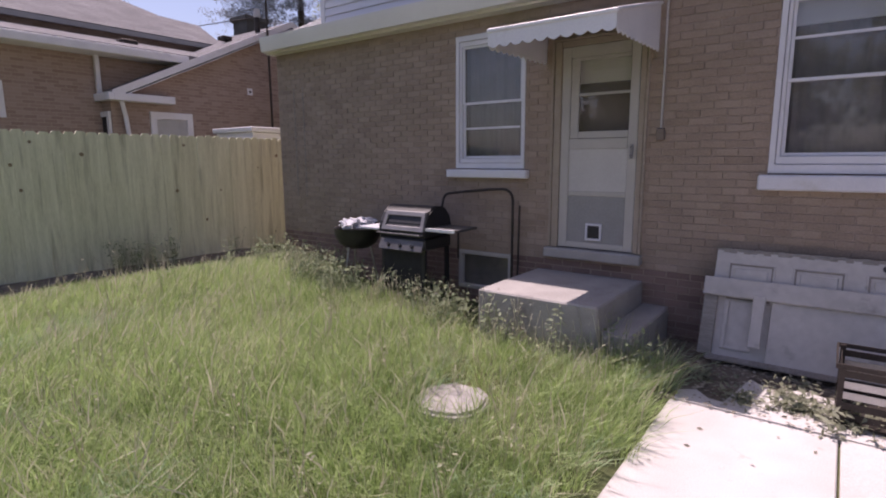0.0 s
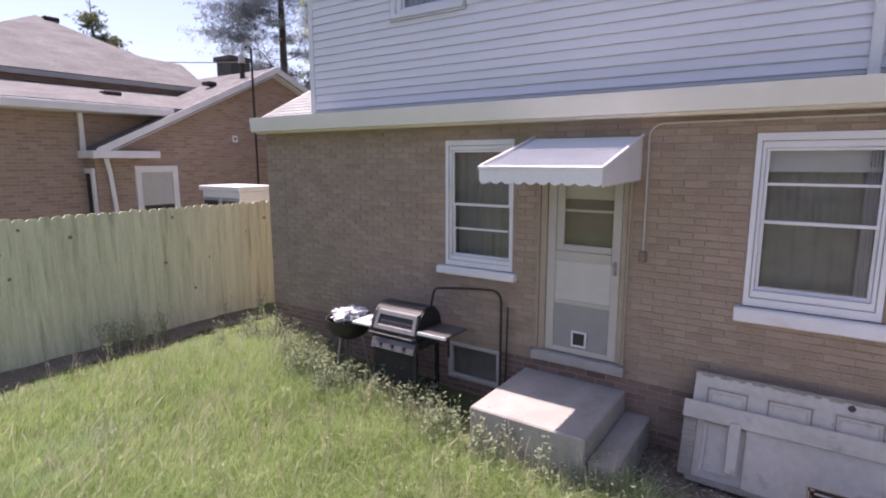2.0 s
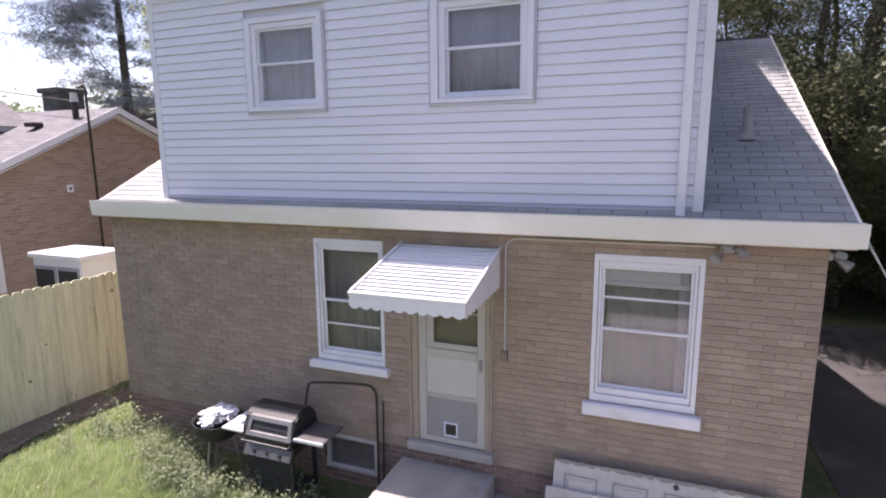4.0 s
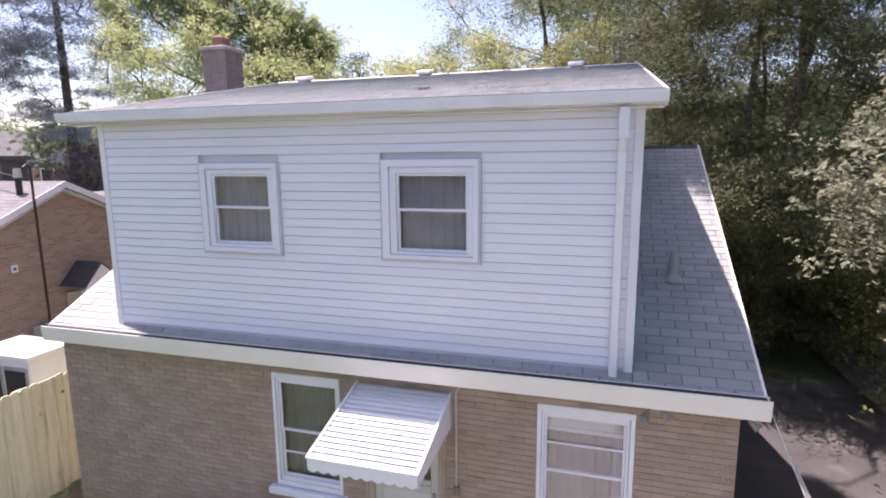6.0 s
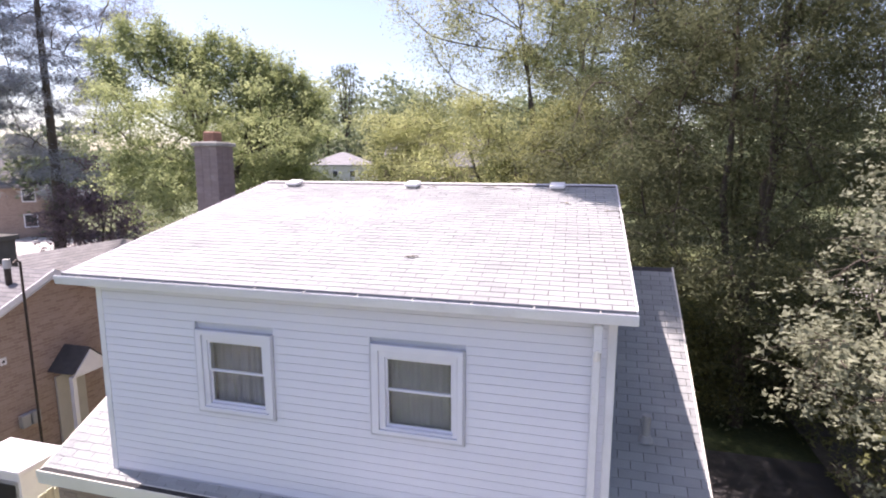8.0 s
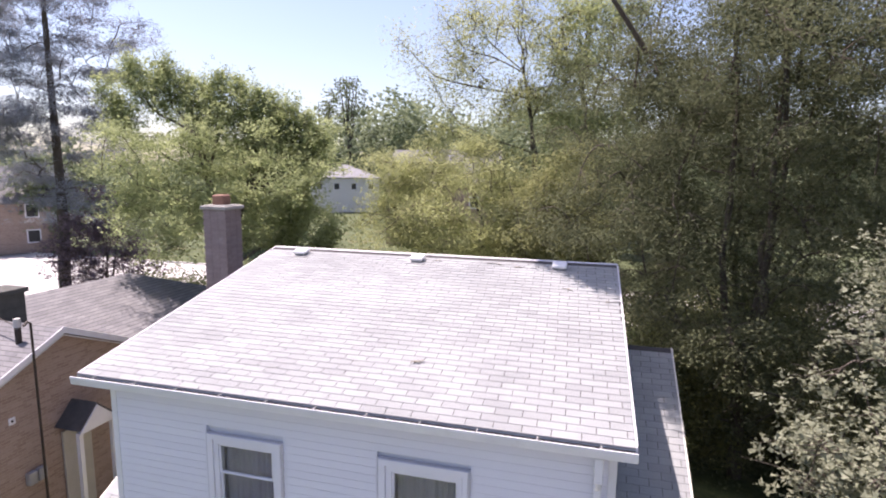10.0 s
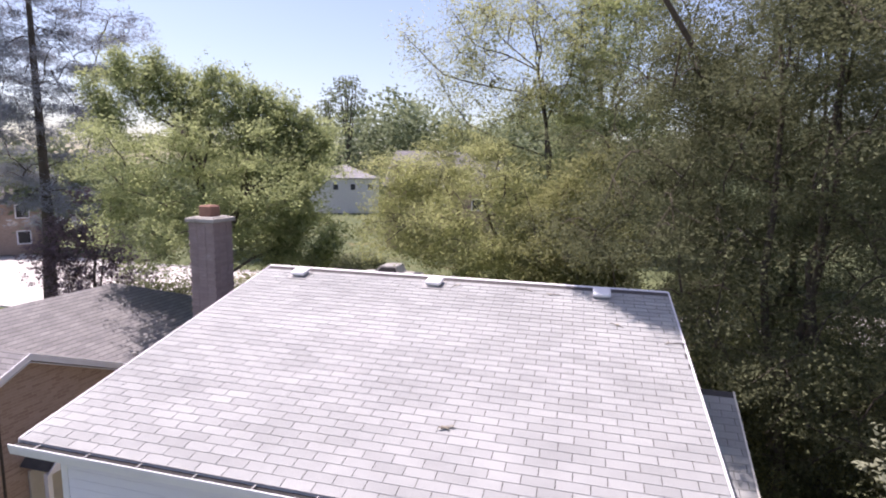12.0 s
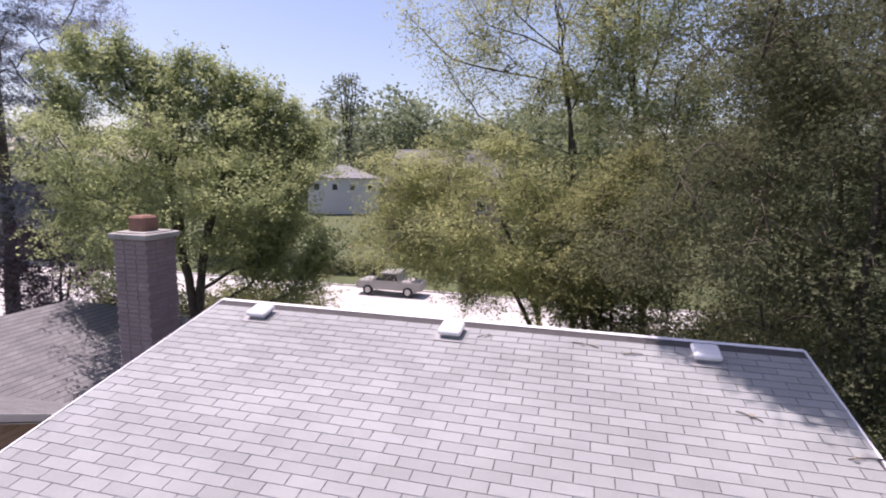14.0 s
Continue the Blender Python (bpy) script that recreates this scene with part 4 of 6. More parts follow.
for r0, r1 in zip(rings, rings[1:]):
    for j in range(28):
        bm.faces.new((r0[j], r0[(j + 1) % 28], r1[(j + 1) % 28], r1[j]))
part("bowl", bm, M_BLACK, kettle, smooth=True)
for a in (0.5, 2.6, 4.7):
    part("leg", tube(bmesh.new(), [(-2.42 + 0.16 * math.cos(a), -0.55 + 0.16 * math.sin(a), 0.64), (-2.42 + 0.27 * math.cos(a), -0.55 + 0.27 * math.sin(a), 0.08)], 0.012), M_STEEL, kettle)
rnd = random.Random(8)
for i in range(26):
    bm = bmesh.new()
    bmesh.ops.create_icosphere(bm, subdivisions=3, radius=0.06 + 0.03 * rnd.random())
    o = Vector((rnd.uniform(0, 50), rnd.uniform(0, 50), 0))
    a, rr = rnd.uniform(0, 6.28), rnd.uniform(0.0, 0.2)
    for v in bm.verts:
        v.co *= 1 + 0.9 * noise.noise(v.co * 24 + o) + 0.25 * noise.noise(v.co * 70 + o)
        v.co.z *= 0.55
        v.co += Vector((-2.42 + rr * math.cos(a), -0.55 + rr * math.sin(a), 0.88 + 0.03 * (i % 3)))
    part("paper", bm, M_PAPER, kettle, "crumpled white paper")

hoop = thing("bent_pipe", (-0.6, -0.1, 0.1), "thin dark bent metal pipe standing against the wall", "pipe")
pts = [(-1.40, -0.30, 0.90), (-1.41, -0.16, 1.05), (-1.41, -0.10, 1.24)]
pts += [(-1.41 + 0.10 * (1 - math.cos(a)), -0.09, 1.24 + 0.07 * math.sin(a)) for a in (0.4, 0.8, 1.2, 1.57)]
pts += [(-1.1, -0.08, 1.335), (-0.8, -0.075, 1.365), (-0.62, -0.07, 1.375)]
pts += [(-0.60 + 0.12 * math.sin(a), -0.07, 1.255 + 0.12 * math.cos(a)) for a in (0.3, 0.7, 1.1, 1.57)]
pts += [(-0.475, -0.08, 0.9), (-0.47, -0.10, 0.05)]
part("hoop", tube(bmesh.new(), pts, 0.014), M_DARKMETAL, hoop)
part("stake", tube(bmesh.new(), [(-0.40, -0.06, 1.20), (-0.405, -0.07, 0.6), (-0.41, -0.09, 0.05)], 0.011), M_DARKMETAL, hoop)

pit = thing("fire_box", (2.9, -1.05, 0.0), "black rusty metal fire box with slotted sides", "fire pit")
for y0 in (-1.25, -0.80):
    for x0 in (2.53, 3.18):
        part("corner_post", boxes((x0, x0 + 0.03, y0, y0 + 0.03, 0.0, 0.42)), M_DARKMETAL, pit)
for k, z in enumerate((0.06, 0.13, 0.20, 0.27, 0.34)):
    for y0 in (-1.246, -0.786):
        part("slat", boxes((2.56, 3.18, y0, y0 + 0.008, z, z + 0.045)), M_STEEL if k in (2, 3) else M_DARKMETAL, pit)
    for x0 in (2.536, 3.2):
        part("slat", boxes((x0, x0 + 0.006, -1.22, -0.80, z, z + 0.045)), M_DARKMETAL, pit)
part("tray", boxes((2.53, 3.21, -1.25, -0.77, 0.02, 0.035)), M_DARKMETAL, pit)
part("rim", boxes((2.52, 3.22, -1.262, -1.25, 0.395, 0.425), (2.52, 3.22, -0.77, -0.758, 0.395, 0.425), (2.508, 2.52, -1.262, -0.758, 0.395, 0.425), (3.22, 3.232, -1.262, -0.758, 0.395, 0.425)), M_DARKMETAL, pit)

# ---- fittings on the wall ----
conduit = thing("conduit", (1.04, -0.02, 2.6), "thin pale conduit running up the wall to the eave", "conduit")
pts = [(1.035, -0.02, 1.98), (1.035, -0.02, 3.06)] + [(1.035 + 0.12 * (1 - math.cos(a)), -0.02, 3.07 + 0.12 * math.sin(a)) for a in (0.3, 0.7, 1.1, 1.57)] + [(2.1, -0.02, 3.195), (2.95, -0.02, 3.2)]
part("tube", tube(bmesh.new(), pts, 0.010), M_CABLE, conduit)
part("socket_box", boxes((1.0, 1.07, -0.045, 0.0, 1.87, 1.98), bevel=0.008), M_BROWNMETAL, conduit)


def flood_light(at, label, turn=0.0):
    """A twin-head flood light: base on the wall behind it, two bent arms with flared heads."""
    f = thing("flood_light", (0, 0, 0), label, "lamp", "flood lights")
    part("base", boxes((-0.06, 0.06, -0.06, -0.002, -0.05, 0.025), bevel=0.012), M_GREYPAINT, f)
    for sx, tz in ((-0.085, -0.02), (0.10, 0.03)):
        bm = bmesh.new()
        m = Matrix.Translation((sx, -0.13, -0.05 + tz)) @ Matrix.Rotation(radians(125), 4, "X") @ Matrix.Rotation(radians(-30 if sx < 0 else 30), 4, "Y")
        cone(bm, (0, 0, 0), 0.022, 0.05, 0.10, 16, None)
        bmesh.ops.transform(bm, verts=bm.verts, matrix=m)
        head = part("head", bm, M_STEEL if sx < 0 else M_GREYPAINT, f)
        part("lens", disc(m, 0.052, 0.043), M_STEEL, head, "dull reflecting lens")
        part("arm", tube(bmesh.new(), [(sx * 0.3, -0.05, -0.02), (sx, -0.10, -0.03 + tz)], 0.012), M_GREYPAINT, f)
    f.matrix_basis = pose(*at, 0, 0, turn)
    return f


def disc(m, z, r):
    bm = bmesh.new()
    cone(bm, (0, 0, z), r, r, 0.004, 16, None)
    bmesh.ops.transform(bm, verts=bm.verts, matrix=m)
    return bm


flood_light((3.05, 0.0, 3.2), "twin-head white flood light under the eave")
flood_light((3.82, 0.14, 3.16), "twin-head flood light on the side wall corner", 90)

cable = thing("service_cable", (4.0, -0.1, 3.4), "pale service cables sloping down from the eave corner", "cable")
for k in range(3):
    a, b = Vector((4.0 + 0.02 * k, -0.14, 3.38 - 0.05 * k)), Vector((5.25 + 0.12 * k, -2.5 - 0.1 * k, 0.3))
    pts = [a.lerp(b, i / 12) - Vector((0, 0, 0.12 * math.sin(math.pi * i / 12))) for i in range(13)]
    part("wire", tube(bmesh.new(), pts, 0.006 - 0.001 * k, 6), M_CABLE, cable)

STONE_X, STONE_Y = 0.42, -2.5
stone = bmesh.new()
bmesh.ops.create_cone(stone, cap_ends=True, segments=40, radius1=0.27, radius2=0.25, depth=0.09)
bmesh.ops.bevel(stone, geom=stone.edges[:], offset=0.02, segments=2, affect="EDGES")
bmesh.ops.triangulate(stone, faces=stone.faces)
bmesh.ops.subdivide_edges(stone, edges=stone.edges[:], cuts=2, use_grid_fill=True)
for v in stone.verts:
    w = 1 + 0.12 * noise.noise(Vector((v.co.x, v.co.y, 0)) * 5)
    v.co = Vector((STONE_X + v.co.x * w, STONE_Y + v.co.y * w, 0.05 + v.co.z + 0.012 * noise.noise(v.co * 14)))
slab_stone = part("flat_stone", stone, M_STONE, None, smooth=False)
tagged(slab_stone, "round grey flat stone half sunk in the long grass", "stone")


# ---- the neighbour's house ----
def brickwork(name, one, two, mortar):
    """Brick bond for walls too far off to tell single bricks; laid on the wall's own plane."""
    m = make(name, one, two, 3, 0.9, 0.4, 60)
    n, k = m.node_tree.nodes, m.node_tree.links
    b = n["Principled BSDF"]
    co, sep, com, bt = n.new("ShaderNodeTexCoord"), n.new("ShaderNodeSeparateXYZ"), n.new("ShaderNodeCombineXYZ"), n.new("ShaderNodeTexBrick")
    s = n.new("ShaderNodeMath")
    k.new(co.outputs["Object"], sep.inputs[0])
    k.new(sep.outputs[0], s.inputs[0])
    k.new(sep.outputs[1], s.inputs[1])
    k.new(s.outputs[0], com.inputs[0])
    k.new(sep.outputs[2], com.inputs[1])
    k.new(com.outputs[0], bt.inputs[0])
    bt.inputs["Color1"].default_value, bt.inputs["Color2"].default_value, bt.inputs["Mortar"].default_value = (*one, 1), (*two, 1), (*mortar, 1)
    for key, v in (("Scale", 1.0), ("Mortar Size", 0.006), ("Brick Width", 0.213), ("Row Height", 0.0677), ("Mortar Smooth", 0.3)):
        bt.inputs[key].default_value = v
    k.new(bt.outputs[0], b.inputs["Base Color"])
    return m


M_FARBRICK = brickwork("neighbour_brick", (0.26, 0.185, 0.152), (0.35, 0.262, 0.222), (0.37, 0.30, 0.26))
nh = thing("neighbour_house", (-14, 2, 0), "neighbour's brick house with gable wing and hip roofs", "house")
NX, AY, AZ = -9.5, 4.05, 5.12
part("gable_wall", prism([(-0.32, 0), (7.9, 0), (7.9, 3.42), (AY, AZ - 0.12), (-0.32, 2.98)], "x", NX - 0.25, NX), M_FARBRICK, nh)
part("wing_side", boxes((-14, NX - 0.25, -0.32, -0.1, 0, 2.95)), M_FARBRICK, nh)
part("wing_front", boxes((-14, NX - 0.25, 7.7, 7.9, 0, 3.3)), M_FARBRICK, nh)
part("main_wall", boxes((-10.15, -9.9, -2.2, 2.4, 0, 3.85)), M_FARBRICK, nh)
part("main_wall", boxes((-19.8, -10.15, -2.2, -1.95, 0, 3.85)), M_FARBRICK, nh)


def slab_roof(points, material, parent, name="roof", thick=0.09):
    """A roof plane of some thickness through its corner points."""
    bm = bmesh.new()
    vs = [bm.verts.new(p) for p in points]
    f = bm.faces.new(vs)
    f.normal_update()
    if f.normal.z < 0:
        f.normal_flip()
    up = f.normal.copy()
    ext = bmesh.ops.extrude_face_region(bm, geom=[f])
    bmesh.ops.translate(bm, verts=[v for v in ext["geom"] if isinstance(v, bmesh.types.BMVert)], vec=-up * thick)
    bmesh.ops.recalc_face_normals(bm, faces=bm.faces)
    return part(name, bm, material, parent)


def far_shingles(name, low, high):
    """Shingle courses for far roofs: rows and tabs along the slope."""
    m = make(name, low, high, 2, 0.92, 0.5, 60)
    n, k = m.node_tree.nodes, m.node_tree.links
    b = n["Principled BSDF"]
    base = b.inputs["Base Color"].links[0].from_socket
    co, sep, com, bt, mul = n.new("ShaderNodeTexCoord"), n.new("ShaderNodeSeparateXYZ"), n.new("ShaderNodeCombineXYZ"), n.new("ShaderNodeTexBrick"), n.new("ShaderNodeMix")
    s = n.new("ShaderNodeMath")
    k.new(co.outputs["Object"], sep.inputs[0])
    k.new(sep.outputs[0], s.inputs[0])
    k.new(sep.outputs[1], s.inputs[1])
    k.new(s.outputs[0], com.inputs[0])
    k.new(sep.outputs[2], com.inputs[1])
    k.new(com.outputs[0], bt.inputs[0])
    bt.inputs["Color1"].default_value, bt.inputs["Color2"].default_value, bt.inputs["Mortar"].default_value = (1, 1, 1, 1), (0.78, 0.78, 0.8, 1), (0.45, 0.43, 0.43, 1)
    for key, v in (("Scale", 1.0), ("Mortar Size", 0.006), ("Brick Width", 0.33), ("Row Height", 0.06), ("Mortar Smooth", 0.4)):
        bt.inputs[key].default_value = v
    mul.data_type, mul.blend_type = "RGBA", "MULTIPLY"
    mul.inputs[0].default_value = 1.0
    k.new(base, mul.inputs[6])
    k.new(bt.outputs[0], mul.inputs[7])
    k.new(mul.outputs[2], b.inputs["Base Color"])
    return m


M_FARROOF = far_shingles("neighbour_shingles", (0.158, 0.157, 0.160), (0.250, 0.247, 0.252))
M_PALEROOF = far_shingles("pale_far_shingles", (0.25, 0.25, 0.255), (0.36, 0.36, 0.365))
slab_roof([(NX + 0.25, AY, AZ + 0.06), (NX + 0.25, -0.35, 3.08), (-16, -0.35, 3.08), (-16, AY, AZ + 0.06)], M_FARROOF, nh)
slab_roof([(NX + 0.25, AY, AZ + 0.06), (NX + 0.25, 8.4, 3.22), (-16, 8.4, 3.22), (-16, AY, AZ + 0.06)], M_FARROOF, nh)
slab_roof([(-16, 4, 4.5), (-16, 12.6, 4.5), (-9.6, 17.0, 2.6), (-9.6, 4, 2.6)], M_FARROOF, nh)
slab_roof([(-16, 12.6, 4.5), (-9.6, 17.0, 2.6), (-22.4, 17.0, 2.6)], M_FARROOF, nh)
slab_roof([(-16, 4, 4.5), (-16, 12.6, 4.5), (-22.4, 17.0, 2.6), (-22.4, 4, 2.6)], M_FARROOF, nh)
part("front_walls", boxes((-22, -10, 8.0, 16.6, 0, 2.6)), M_FARBRICK, nh)
# main body: a low roof over the back rooms, a wall band, and the upper hip roof behind it
UP, R2, R1, AP = (-11.4, 3.51, 4.76), (-13.0, 3.72, 5.57), (-13.0, 2.6, 5.62), (-14.7, 0.85, 6.58)
slab_roof([(-9.35, -4.0, 3.98), (-9.35, 1.75, 3.98), (-11.6, 3.2, 4.53), (-11.6, -4.0, 4.53)], M_FARROOF, nh, "low_roof")
part("upper_wall", boxes((-11.75, -11.6, -4.0, 3.4, 4.3, 4.78)), M_FARBRICK, nh)
slab_roof([(-11.4, -3.0, 4.76), UP, R2, R1, AP], M_FARROOF, nh, "upper_roof")
slab_roof([UP, R2, (-18.0, 3.72, 5.57), (-18.0, 4.2, 4.76)], M_FARROOF, nh, "upper_roof")
slab_roof([R1, AP, (-18.0, 2.6, 5.62)], M_FARROOF, nh, "upper_roof")
slab_roof([AP, (-11.4, -3.0, 4.76), (-18.0, -3.0, 4.76)], M_FARROOF, nh, "upper_roof")
part("upper_fascia", boxes((-11.43, -11.40, -4.0, 3.45, 4.63, 4.74)), M_GREYPAINT, nh)
cw = part("corner_window", boxes((-10.0, -9.93, -0.37, -0.32, 1.2, 2.7), (-9.65, -9.55, -0.37, -0.32, 1.2, 2.7), (-9.93, -9.65, -0.37, -0.32, 2.6, 2.7), (-9.93, -9.65, -0.37, -0.32, 1.2, 1.28)), M_TRIM, nh, "narrow white-framed window")
part("pane", boxes((-9.93, -9.65, -0.345, -0.33, 1.28, 2.6)), M_BLACK, cw)
part("main_gutter", boxes((-9.46, -9.33, -2.6, 1.3, 3.80, 3.96), bevel=0.01), M_TRIM, nh)
part("main_soffit", boxes((-9.9, -9.46, -2.5, 1.25, 3.80, 3.83)), M_TRIM, nh)
part("wall_downspout", boxes((-9.86, -9.78, -0.42, -0.34, 3.0, 3.8)), M_TRIM, nh)
for ya, za, yb, zb in ((AY, AZ + 0.07, -0.38, 3.09), (AY, AZ + 0.07, 8.43, 3.23)):
    part("rake_fascia", prism([(ya, za), (yb, zb), (yb, zb - 0.15), (ya, za - 0.15)], "x", NX + 0.251, NX + 0.275), M_TRIM, nh)
    part("rake_soffit", prism([(ya, za - 0.18), (yb, zb - 0.18), (yb, zb - 0.2), (ya, za - 0.2)], "x", NX, NX + 0.25), M_TRIM, nh)
part("eave_return", boxes((NX, NX + 0.28, -0.36, 0.86, 2.90, 3.05), (-10.1, NX + 0.28, -0.46, -0.36, 2.90, 3.05), bevel=0.01), M_TRIM, nh)
part("return_downspout", tube(bmesh.new(), [(NX + 0.2, -0.2, 2.9), (NX + 0.1, -0.1, 2.6), (NX + 0.05, 0.1, 0.1)], 0.045, 8), M_TRIM, nh)
nw = part("window", boxes((NX, NX + 0.05, 0.42, 0.54, 1.4, 2.74), (NX, NX + 0.05, 1.22, 1.34, 1.4, 2.74), (NX, NX + 0.05, 0.54, 1.22, 2.60, 2.74), (NX, NX + 0.05, 0.54, 1.22, 1.4, 1.5)), M_TRIM, nh, "white-framed window with lowered blind")
part("blind", boxes((NX, NX + 0.02, 0.54, 1.22, 1.9, 2.6)), M_CURTAIN, nw)
part("pane", boxes((NX, NX + 0.012, 0.54, 1.22, 1.5, 1.9)), M_BLACK, nw)
part("side_window", boxes((-9.89, -9.85, -2.75, -1.95, 2.5, 3.15)), M_TRIM, nh)
part("wall_vent", boxes((NX, NX + 0.02, 2.81, 2.95, 3.29, 3.45), bevel=0.004), M_TRIM, nh, "small white wall vent")
part("vent_hole", boxes((NX + 0.02, NX + 0.024, 2.855, 2.905, 3.34, 3.40)), M_BLACK, nh)
mast = tube(bmesh.new(), [(NX + 0.33, 3.25, 0.6), (NX + 0.33, 3.25, 5.5), (NX + 0.36, 3.15, 5.56), (NX + 0.4, 3.05, 5.5)], 0.026, 8)
part("service_mast", mast, M_DARKMETAL, nh)
for my in (3.13, 3.36):
    part("meter", boxes((NX, NX + 0.14, my - 0.1, my + 0.1, 1.75, 2.05), bevel=0.02), M_GREYPAINT, nh)
part("chimney_shaft", boxes((-12.25, -11.6, 4.36, 5.0, 4.2, 5.66)), M_DARKBRICK, nh)
part("chimney_cap", boxes((-12.32, -11.53, 4.29, 5.07, 5.66, 5.78), bevel=0.01), M_DARKBRICK, nh)
bm = bmesh.new()
cone(bm, (-9.9, 3.5, 5.0), 0.065, 0.065, 0.6, 12)
part("roof_flue", bm, M_DARKMETAL, nh)
bm = bmesh.new()
cone(bm, (-9.9, 3.5, 5.38), 0.085, 0.07, 0.2, 12)
part("flue_cowl", bm, M_CABLE, nh)
part("roof_box", boxes((-14.75, -14.45, 0.95, 1.3, 6.42, 6.56), bevel=0.02), M_DARKMETAL, nh)
part("roof_box", boxes((-10.8, -10.5, 0.45, 0.8, 4.2, 4.36), bevel=0.02), M_DARKMETAL, nh)
part("roof_box", boxes((-10.7, -10.4, 2.85, 3.1, 4.72, 4.82), bevel=0.02), M_DARKMETAL, nh)
part("porch_roof", prism([(3.8, 2.78), (4.3, 3.3), (4.85, 2.78)], "x", NX, NX + 0.75), M_UNDER, nh, "small dark porch gable")
part("porch_gable", prism([(3.78, 2.70), (4.3, 3.24), (4.87, 2.70)], "x", NX + 0.751, NX + 0.78), M_TRIM, nh)
part("porch_door", boxes((NX, NX + 0.06, 3.95, 4.7, 0.3, 2.6), bevel=0.01), M_DOOR, nh)
for py in (3.88, 4.78):
    part("porch_post", boxes((NX + 0.6, NX + 0.7, py - 0.05, py + 0.05, 0, 2.7)), M_TRIM, nh)
bm = bmesh.new()
cone(bm, (-10.6, 8.0, 3.55), 0.06, 0.06, 0.4, 10)
part("vent_stub", bm, M_STEEL, nh)

wire = thing("overhead_wire", (-10.6, 3.96, 5.5), "thin dark overhead wire to the neighbour's roof", "wire")
a, b = Vector((-9.92, 3.5, 5.3)), Vector((-40.0, 9.5, 11.2))
part("line", tube(bmesh.new(), [a.lerp(b, i / 16) - Vector((0, 0, 0.7 * math.sin(math.pi * i / 16))) for i in range(17)], 0.014, 5), M_DARKMETAL, wire)

cab = thing("garden_cabinet", (-7.4, 1.4, 0.1), "white garden cabinet with dark glass doors behind the fence", "cabinet")
part("body", boxes((-8.05, -6.80, 1.04, 1.82, 0.1, 2.25), bevel=0.01), M_TRIM, cab)
part("top", boxes((-8.10, -6.74, 0.98, 1.88, 2.255, 2.35), bevel=0.012), M_TRIM, cab)
for x0, x1 in ((-8.0, -7.45), (-7.40, -6.85)):
    d = part("door", boxes((x0, x1, 1.015, 1.038, 0.2, 2.12), bevel=0.004), M_GREYPAINT, cab)
    part("panel", boxes((x0 + 0.04, x1 - 0.04, 1.005, 1.014, 0.25, 2.06)), M_BLACK, d, "dark glass panel")

# ---- plants ----
def leaf_cloud(rng, centres, sizes, aspect=0.55, droop=0.0, flat=0.5, tri=False, spray=1):
    """Leaf blades: a folded diamond at each centre, turned at random; leaves of one spray share a tilt."""
    n = len(centres)
    lean = np.repeat(rng.normal(size=(n // spray + 1, 3)), spray, 0)[:n]
    d = rng.normal(size=(n, 3))
    d[:, 2] = d[:, 2] * flat - droop
    d /= np.linalg.norm(d, axis=1, keepdims=True) + 1e-9
    up = rng.normal(size=(n, 3)) * (0.5 if spray == 1 else 0.3) + lean * (0.0 if spray == 1 else 0.5) + (0, 0, 1)
    side = np.cross(d, up)
    side /= np.linalg.norm(side, axis=1, keepdims=True) + 1e-9
    nor = np.cross(side, d)
    s = np.asarray(sizes).reshape(-1, 1)
    if tri:
        v = np.stack([centres - d * s * 0.5, centres + d * s * 0.35 + side * s * aspect * 0.6, centres + d * s * 0.5 - side * s * aspect * 0.5], 1)
        return v.reshape(-1, 3), np.arange(n * 3).reshape(-1, 3)
    mid = centres + d * s * 0.5 + nor * s * 0.06
    v = np.stack([centres, mid + side * s * aspect * 0.5, centres + d * s, mid - side * s * aspect * 0.5], 1)
    return v.reshape(-1, 3), np.arange(n * 4).reshape(-1, 4)


def limb(V, F, pts, r0, r1, sides):
    """Adds a tapered round limb along points to the lists V and F."""
    pts = np.asarray(pts, float)
    n = len(pts)
    prev, base = None, len(V)
    for i in range(n):
        d = pts[min(i + 1, n - 1)] - pts[max(i - 1, 0)]
        d /= np.linalg.norm(d) + 1e-9
        a = np.cross(d, (0.3, 0.7, 0.1) if prev is None else prev)
        a /= np.linalg.norm(a) + 1e-9
        b = np.cross(d, a)
        prev = b * -1
        r = r0 + (r1 - r0) * i / (n - 1)
        for j in range(sides):
            t = 2 * math.pi * j / sides
            V.append(pts[i] + (a * math.cos(t) + b * math.sin(t)) * r)
    for i in range(n - 1):
        for j in range(sides):
            p, q = base + i * sides + j, base + i * sides + (j + 1) % sides
            F.append((p, q, q + sides, p + sides))


def bend(rng, a, b, n, wobble, sag=0.0):
    a, b = np.asarray(a, float), np.asarray(b, float)
    u = np.linspace(0, 1, n)[:, None]
    p = a + (b - a) * u
    w = np.cumsum(rng.normal(size=(n, 3)), 0) * wobble * np.linalg.norm(b - a) / n
    w -= u * w[-1]
    p += w
    p[:, 2] += sag * np.sin(np.pi * u[:, 0])
    return p


